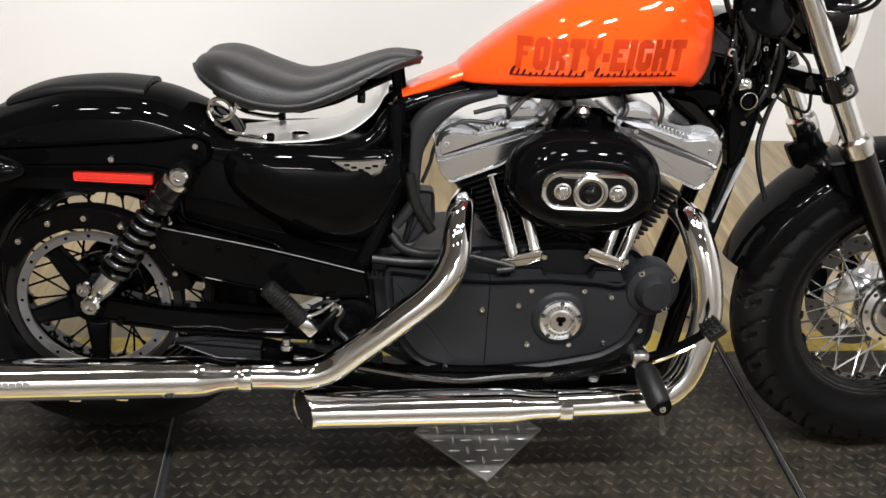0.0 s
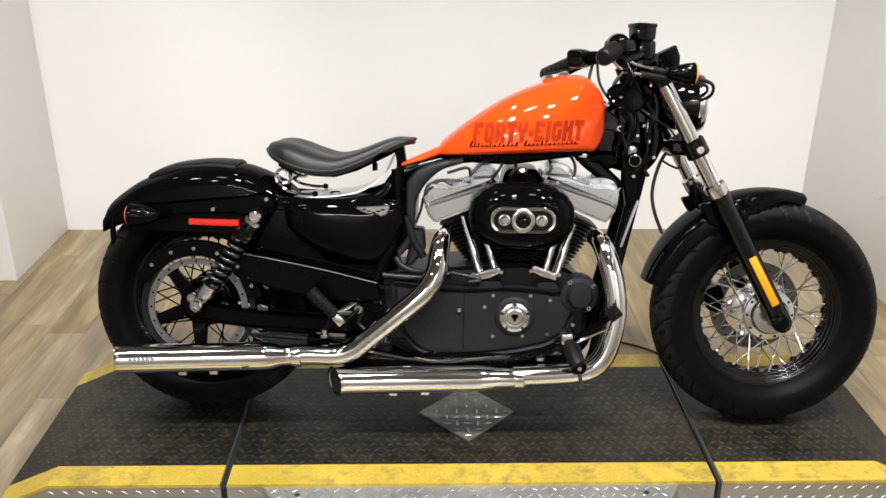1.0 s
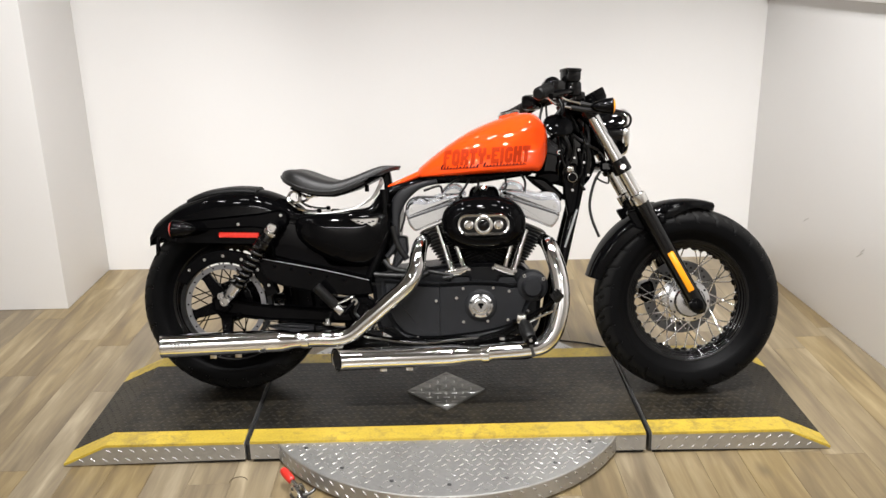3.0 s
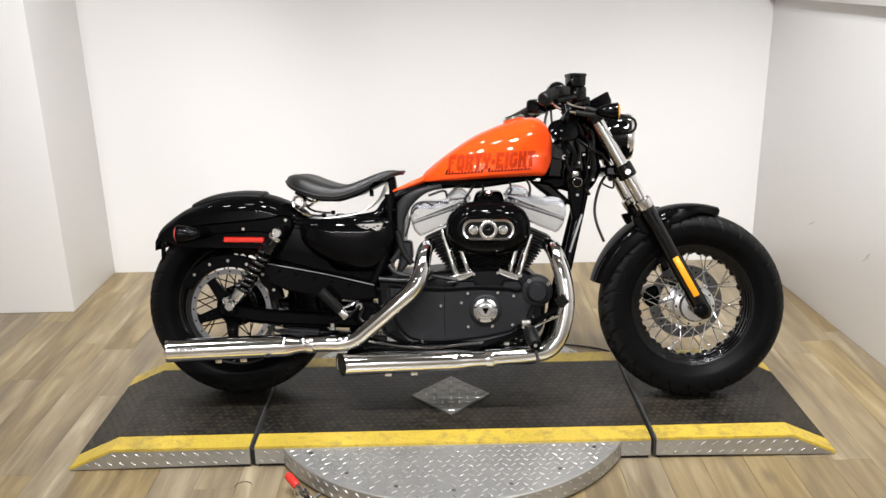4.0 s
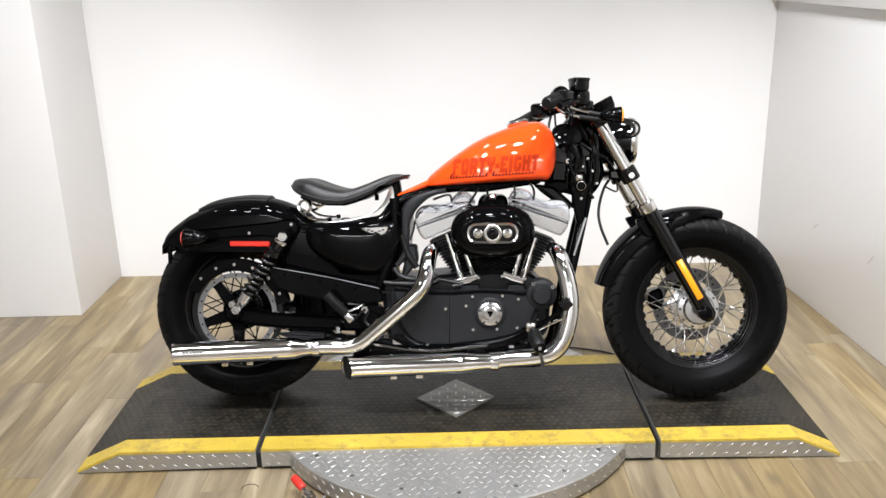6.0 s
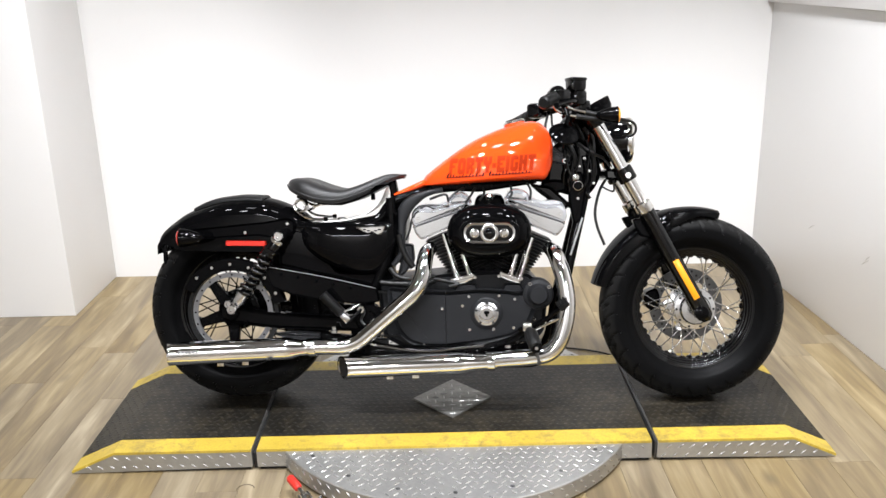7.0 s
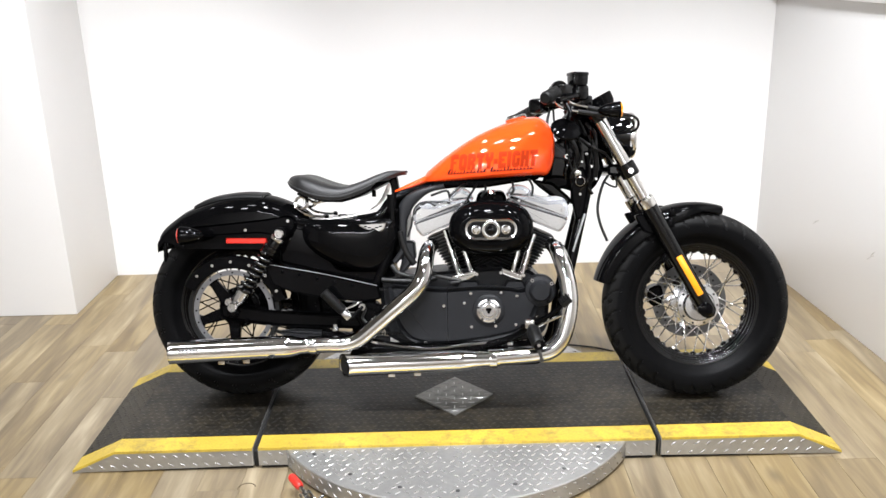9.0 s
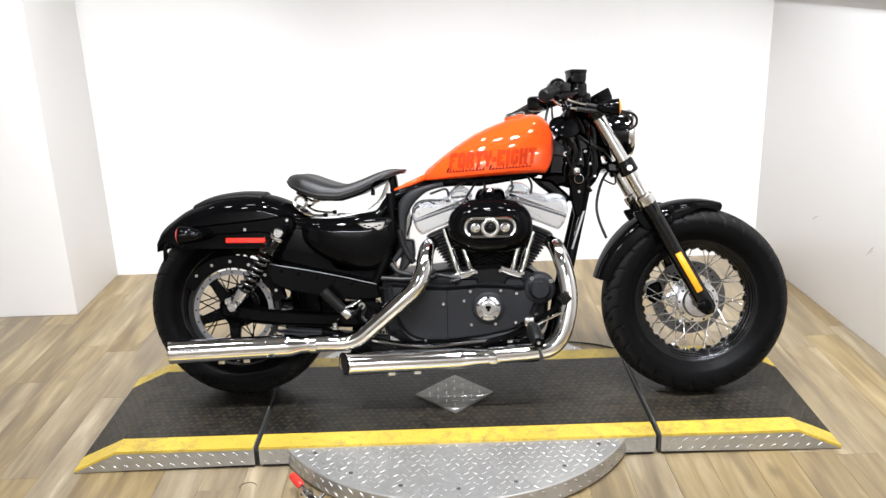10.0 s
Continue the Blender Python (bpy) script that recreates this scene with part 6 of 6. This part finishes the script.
for cx, cy, cz, a in ((0.345, -0.212, 0.982, 30), (0.306, 0.252, 0.974, -34)):
    bm = block((0, 0, 0), (0.054, 0.066, 0.054), 0.013)
    bm.transform(Matrix.Translation((cx, cy, cz)) @ Matrix.Rotation(radians(a), 4, "Z"))
    part("switch_housing", bm, RIM_BLACK, bars, "black switch housing")
bm = block((0, 0, 0), (0.055, 0.046, 0.034), 0.008)
for v in bm.verts:
    k = 0.97 + 0.03 * (v.co.z / 0.017)
    v.co.x, v.co.y = v.co.x * k, v.co.y * k
bm.transform(Matrix.Translation((0.399, -0.198, 1.022)) @ Matrix.Rotation(radians(22), 4, "Z"))
res = part("brake_reservoir", bm, RIM_BLACK, bars, "black brake fluid reservoir with a lid")
bm = block((0, 0, 0), (0.0560, 0.0480, 0.012), 0.0055)
bm.transform(Matrix.Translation((0.399, -0.198, 1.040)) @ Matrix.Rotation(radians(22), 4, "Z"))
part("reservoir_lid", bm, RIM_BLACK, bars, "black reservoir lid")
bm = block((0, 0, 0), (0.050, 0.050, 0.048), 0.012)
bm.transform(Matrix.Translation((0.404, -0.188, 0.986)) @ Matrix.Rotation(radians(22), 4, "Z"))
part("lever_clamp", bm, RIM_BLACK, bars, "gloss black lever clamp")
bm = block((0, 0, 0), (0.040, 0.040, 0.036), 0.008)
bm.transform(Matrix.Translation((0.425, -0.150, 0.962)) @ Matrix.Rotation(radians(22), 4, "Z"))
part("bar_clamp", bm, RIM_BLACK, bars, "gloss black bar clamp")
part("throttle_drum", lathe([(0.016, -0.022), (0.026, -0.020), (0.029, 0.0), (0.026, 0.020), (0.016, 0.022)], 28, "y", (0.342, -0.205, 0.994)), RIM_BLACK, bars, "round black throttle drum")
part("brake_lever", tube([(0.405, -0.190, 0.976), (0.385, -0.25, 0.972), (0.350, -0.31, 0.960), (0.328, -0.345, 0.952)], [0.010, 0.008, 0.0075, 0.009], 10, 4), SATIN_BLACK, bars, "black brake lever")
part("clutch_lever", tube([(0.372, 0.20, 0.972), (0.335, 0.262, 0.960), (0.292, 0.325, 0.938), (0.255, 0.378, 0.912)], [0.009, 0.0075, 0.0075, 0.009], 10, 4), SATIN_BLACK, bars, "black clutch lever")
for pts in ([(0.326, -0.235, 0.966), (0.338, -0.235, 0.946), (0.362, -0.222, 0.934), (0.405, -0.202, 0.927)], [(0.362, -0.222, 0.972), (0.372, -0.215, 0.958), (0.390, -0.205, 0.950), (0.434, -0.192, 0.940)]):
    part("cable_elbow", tube(pts, 0.0042, 10, 5), CHROME, bars, "bright throttle cable elbow")
for pts in ([(0.400, -0.203, 0.928), (0.45, -0.19, 0.921), (0.52, -0.17, 0.914), (0.572, -0.14, 0.902), (0.580, -0.10, 0.882), (0.560, -0.06, 0.868), (0.52, -0.03, 0.86)], [(0.430, -0.193, 0.941), (0.47, -0.185, 0.932), (0.53, -0.165, 0.922), (0.586, -0.14, 0.908), (0.597, -0.10, 0.880), (0.575, -0.06, 0.864), (0.53, -0.03, 0.855)]):
    part("throttle_cable", tube(pts, [0.0078, 0.0078, 0.0055, 0.0042, 0.0042, 0.0042, 0.0042], 10, 5), CABLE, bars, "black throttle cable looping before the headlamp")
for cx, cy, cz, sx, tx, ty in ((0.360, -0.248, 0.874, 0.039, -35, -68),):
    mm = Matrix.Translation((cx, cy, cz)) @ Matrix.Rotation(radians(ty), 4, "Z") @ Matrix.Rotation(radians(tx), 4, "Y")
    prof = [(0.0001, 0.010), (0.022, 0.008), (0.034, 0.002), (0.036, -0.004), (0.033, -0.007), (0.0001, -0.007)]
    bm = lathe(prof, 32, "x")
    for v in bm.verts:
        v.co.y *= 1.20 * sx / 0.034
        v.co.z *= 0.98 * sx / 0.034
    mr = part("mirror", bm, GLOSS_BLACK, bars, "oval black under-bar mirror", mm)
    bm = lathe([(0.0325, -0.0068), (0.031, -0.0078), (0.0001, -0.0078)], 32, "x")
    for v in bm.verts:
        v.co.y *= 1.20 * sx / 0.034
        v.co.z *= 0.98 * sx / 0.034
    part("mirror_glass", bm, CHROME, mr, "mirror glass")
part("mirror_stem", tube([(0.352, -0.215, 0.968), (0.372, -0.235, 0.93), (0.364, -0.245, 0.900)], 0.007, 10, 4), GLOSS_BLACK, bars)
gm = Matrix.Translation((0.492, -0.01, 0.972)) @ Matrix.Rotation(radians(-28), 4, "Y")
ga = part("speedometer", lathe([(0.0001, -0.040), (0.030, -0.034), (0.040, -0.015), (0.042, 0.008), (0.0425, 0.013), (0.039, 0.016)], 40, "z"), GLOSS_BLACK, bike, "black cased speedometer", gm)
part("speedometer_glass", lathe([(0.039, 0.0145), (0.0001, 0.0160)], 40, "z"), LENS, ga, "pale speedometer glass")
for pts, r in (([(0.530, 0.0, 0.745), (0.500, -0.01, 0.70), (0.482, -0.02, 0.63), (0.488, -0.03, 0.575), (0.512, -0.03, 0.515)], 0.0048), ([(0.40, -0.05, 0.95), (0.36, -0.06, 0.90), (0.375, -0.06, 0.85), (0.41, -0.06, 0.80)], 0.005), ([(0.345, 0.24, 0.965), (0.335, 0.20, 0.90), (0.38, 0.12, 0.84), (0.42, 0.05, 0.80)], 0.0048), ([(0.355, 0.22, 0.965), (0.36, 0.17, 0.90), (0.40, 0.10, 0.83)], 0.004),
               ([(0.50, -0.07, 0.80), (0.52, -0.085, 0.77), (0.535, -0.08, 0.70), (0.525, -0.04, 0.695), (0.50, -0.02, 0.71)], 0.003), ([(0.42, -0.06, 0.85), (0.46, -0.085, 0.82), (0.50, -0.075, 0.80)], 0.0045), ([(0.44, -0.05, 0.90), (0.47, -0.06, 0.86), (0.47, -0.06, 0.78)], 0.0055)):
    part("cable", tube(pts, r, 10, 6), CABLE, bike, "black control cable")

# ---- foot controls ----
fp = part("rider_footpeg", tube([(0.255, -0.240, 0.266), (0.258, -0.252, 0.258), (0.268, -0.300, 0.232), (0.270, -0.306, 0.229)], [0.016, 0.0215, 0.0205, 0.017], 18, 1), RUBBER, bike, "black rubber rider footpeg")
part("peg_mount", block((0.247, -0.220, 0.279), (0.030, 0.045, 0.030), 0.006), CHROME_WORN, fp, "bright peg clevis")
part("peg_tip", lathe([(0.0175, -0.003), (0.0185, 0.0), (0.010, -0.006), (0.0001, -0.006)], 18, "y", (0.271, -0.306, 0.228)), GLOSS_BLACK, fp)
again("bolt", BOLT, fp, pose(0.271, -0.312, 0.228))
part("bank_feeler", tube([(0.272, -0.305, 0.212), (0.277, -0.307, 0.194), (0.279, -0.307, 0.186), (0.279, -0.307, 0.186), (0.281, -0.307, 0.176)], [0.0052, 0.0048, 0.0048, 0.0070, 0.0055], 10, 1), STEEL, fp, "steel feeler pin under the peg")
part("peg_support", tube([(0.10, -0.15, 0.19), (0.20, -0.17, 0.225), (0.26, -0.21, 0.275)], 0.012, 10, 4), SATIN_BLACK, bike, "black footpeg bracket")
bp = part("brake_pedal", tube([(0.225, -0.20, 0.262), (0.262, -0.225, 0.278), (0.31, -0.240, 0.308), (0.345, -0.250, 0.338)], [0.009, 0.0085, 0.0075, 0.0075], 12, 4), GLOSS_BLACK, bike, "black brake pedal arm")
bm = block((0, 0, 0), (0.034, 0.036, 0.018), 0.004)
for i in range(4):
    for j in range(4):
        block((-0.0125 + i * 0.0083, -0.0130 + j * 0.0087, 0.0105), (0.0052, 0.0055, 0.005), 0.001, None, bm)
bm.transform(Matrix.Translation((0.355, -0.262, 0.354)) @ Matrix.Rotation(radians(-40), 4, "Y") @ Matrix.Rotation(radians(22), 4, "X"))
part("pedal_pad", bm, RUBBER, bp, "studded rubber pedal pad")
part("brake_rod", tube([(0.262, -0.22, 0.262), (0.30, -0.225, 0.282), (0.345, -0.22, 0.302)], 0.0045, 8, 4), CHROME, bike, "chrome linkage rod")
a, b = Vector((-0.403, -0.187, 0.377)), Vector((-0.323, -0.180, 0.293))
pg = part("passenger_footpeg", tube([a, a.lerp(b, 0.03), a.lerp(b, 0.74), a.lerp(b, 0.76)], [0.012, 0.0165, 0.0155, 0.012], 18, 1), RUBBER, bike, "folded black ribbed passenger footpeg")
for k in range(13):
    c = a.lerp(b, 0.05 + 0.66 * k / 12)
    d = (b - a).normalized() * 0.0018
    part("peg_rib", tube([c - d, c, c + d], [0.0158, 0.0178, 0.0158], 16, 1, False), RUBBER, pg)
bm = block((0, 0, 0), (0.022, 0.026, 0.030), 0.004)
bm.transform(Matrix.Translation(a.lerp(b, 0.90)) @ Matrix.Rotation(radians(-43), 4, "Y"))
part("peg_clevis", bm, POLISHED, pg, "bright clevis")
part("peg_bracket", tube([(-0.318, -0.175, 0.288), (-0.30, -0.165, 0.308), (-0.275, -0.15, 0.328)], 0.0065, 10, 3), SATIN_BLACK, bike, "black peg bracket")
part("peg_spring", tube([(-0.335, -0.185, 0.322), (-0.31, -0.18, 0.33), (-0.290, -0.165, 0.340)], 0.0035, 8, 3), CHROME_WORN, bike)

# ---- floor of wood-look planks ----
slab("floor", -4.3, 4.3, -5.6, 1.53, -0.06, -0.0045, FAR_WALL, "tan and grey wood-look plank floor", "floor")
floor = bpy.data.objects["floor"]


def plank_mesh(length, width):
    bm = bmesh.new()
    l2, w2, b = length / 2 - 0.0003, width / 2 - 0.0003, 0.0006
    loops = [[(x * (w2 - i), y * (l2 - i), z) for x, y in ((-1, -1), (1, -1), (1, 1), (-1, 1))] for i, z in ((0, -0.0045), (0, -b), (b, 0.0))]
    rings(bm, loops)
    me = bpy.data.meshes.new("plank")
    bm.to_mesh(me)
    bm.free()
    me.materials.append(PLANK)
    return me


PLANK_W, PLANK_L = 0.128, 0.92
whole = plank_mesh(PLANK_L, PLANK_W)
random.seed(12)
rest = bmesh.new()
rows = int(8.4 / PLANK_W)
for i in range(rows):
    x = -4.1 + (i + 0.5) * PLANK_W
    y = -5.6 - random.random() * PLANK_L
    while y < 1.45:
        near = abs(x) < 2.3 and y + PLANK_L > -1.15
        if near:
            again("plank", whole, floor, Matrix.Translation((x, y + PLANK_L / 2, 0)))
        else:
            l2, w2 = PLANK_L / 2 - 0.0006, PLANK_W / 2 - 0.0005
            c = y + PLANK_L / 2
            rest.faces.new([rest.verts.new((x + u * w2, c + v * l2, 0)) for u, v in ((-1, -1), (1, -1), (1, 1), (-1, 1))])
        y += PLANK_L
tagged(part("far_planks", rest, PLANK, floor, "", None, 30, False), "", "", "", "stuff")
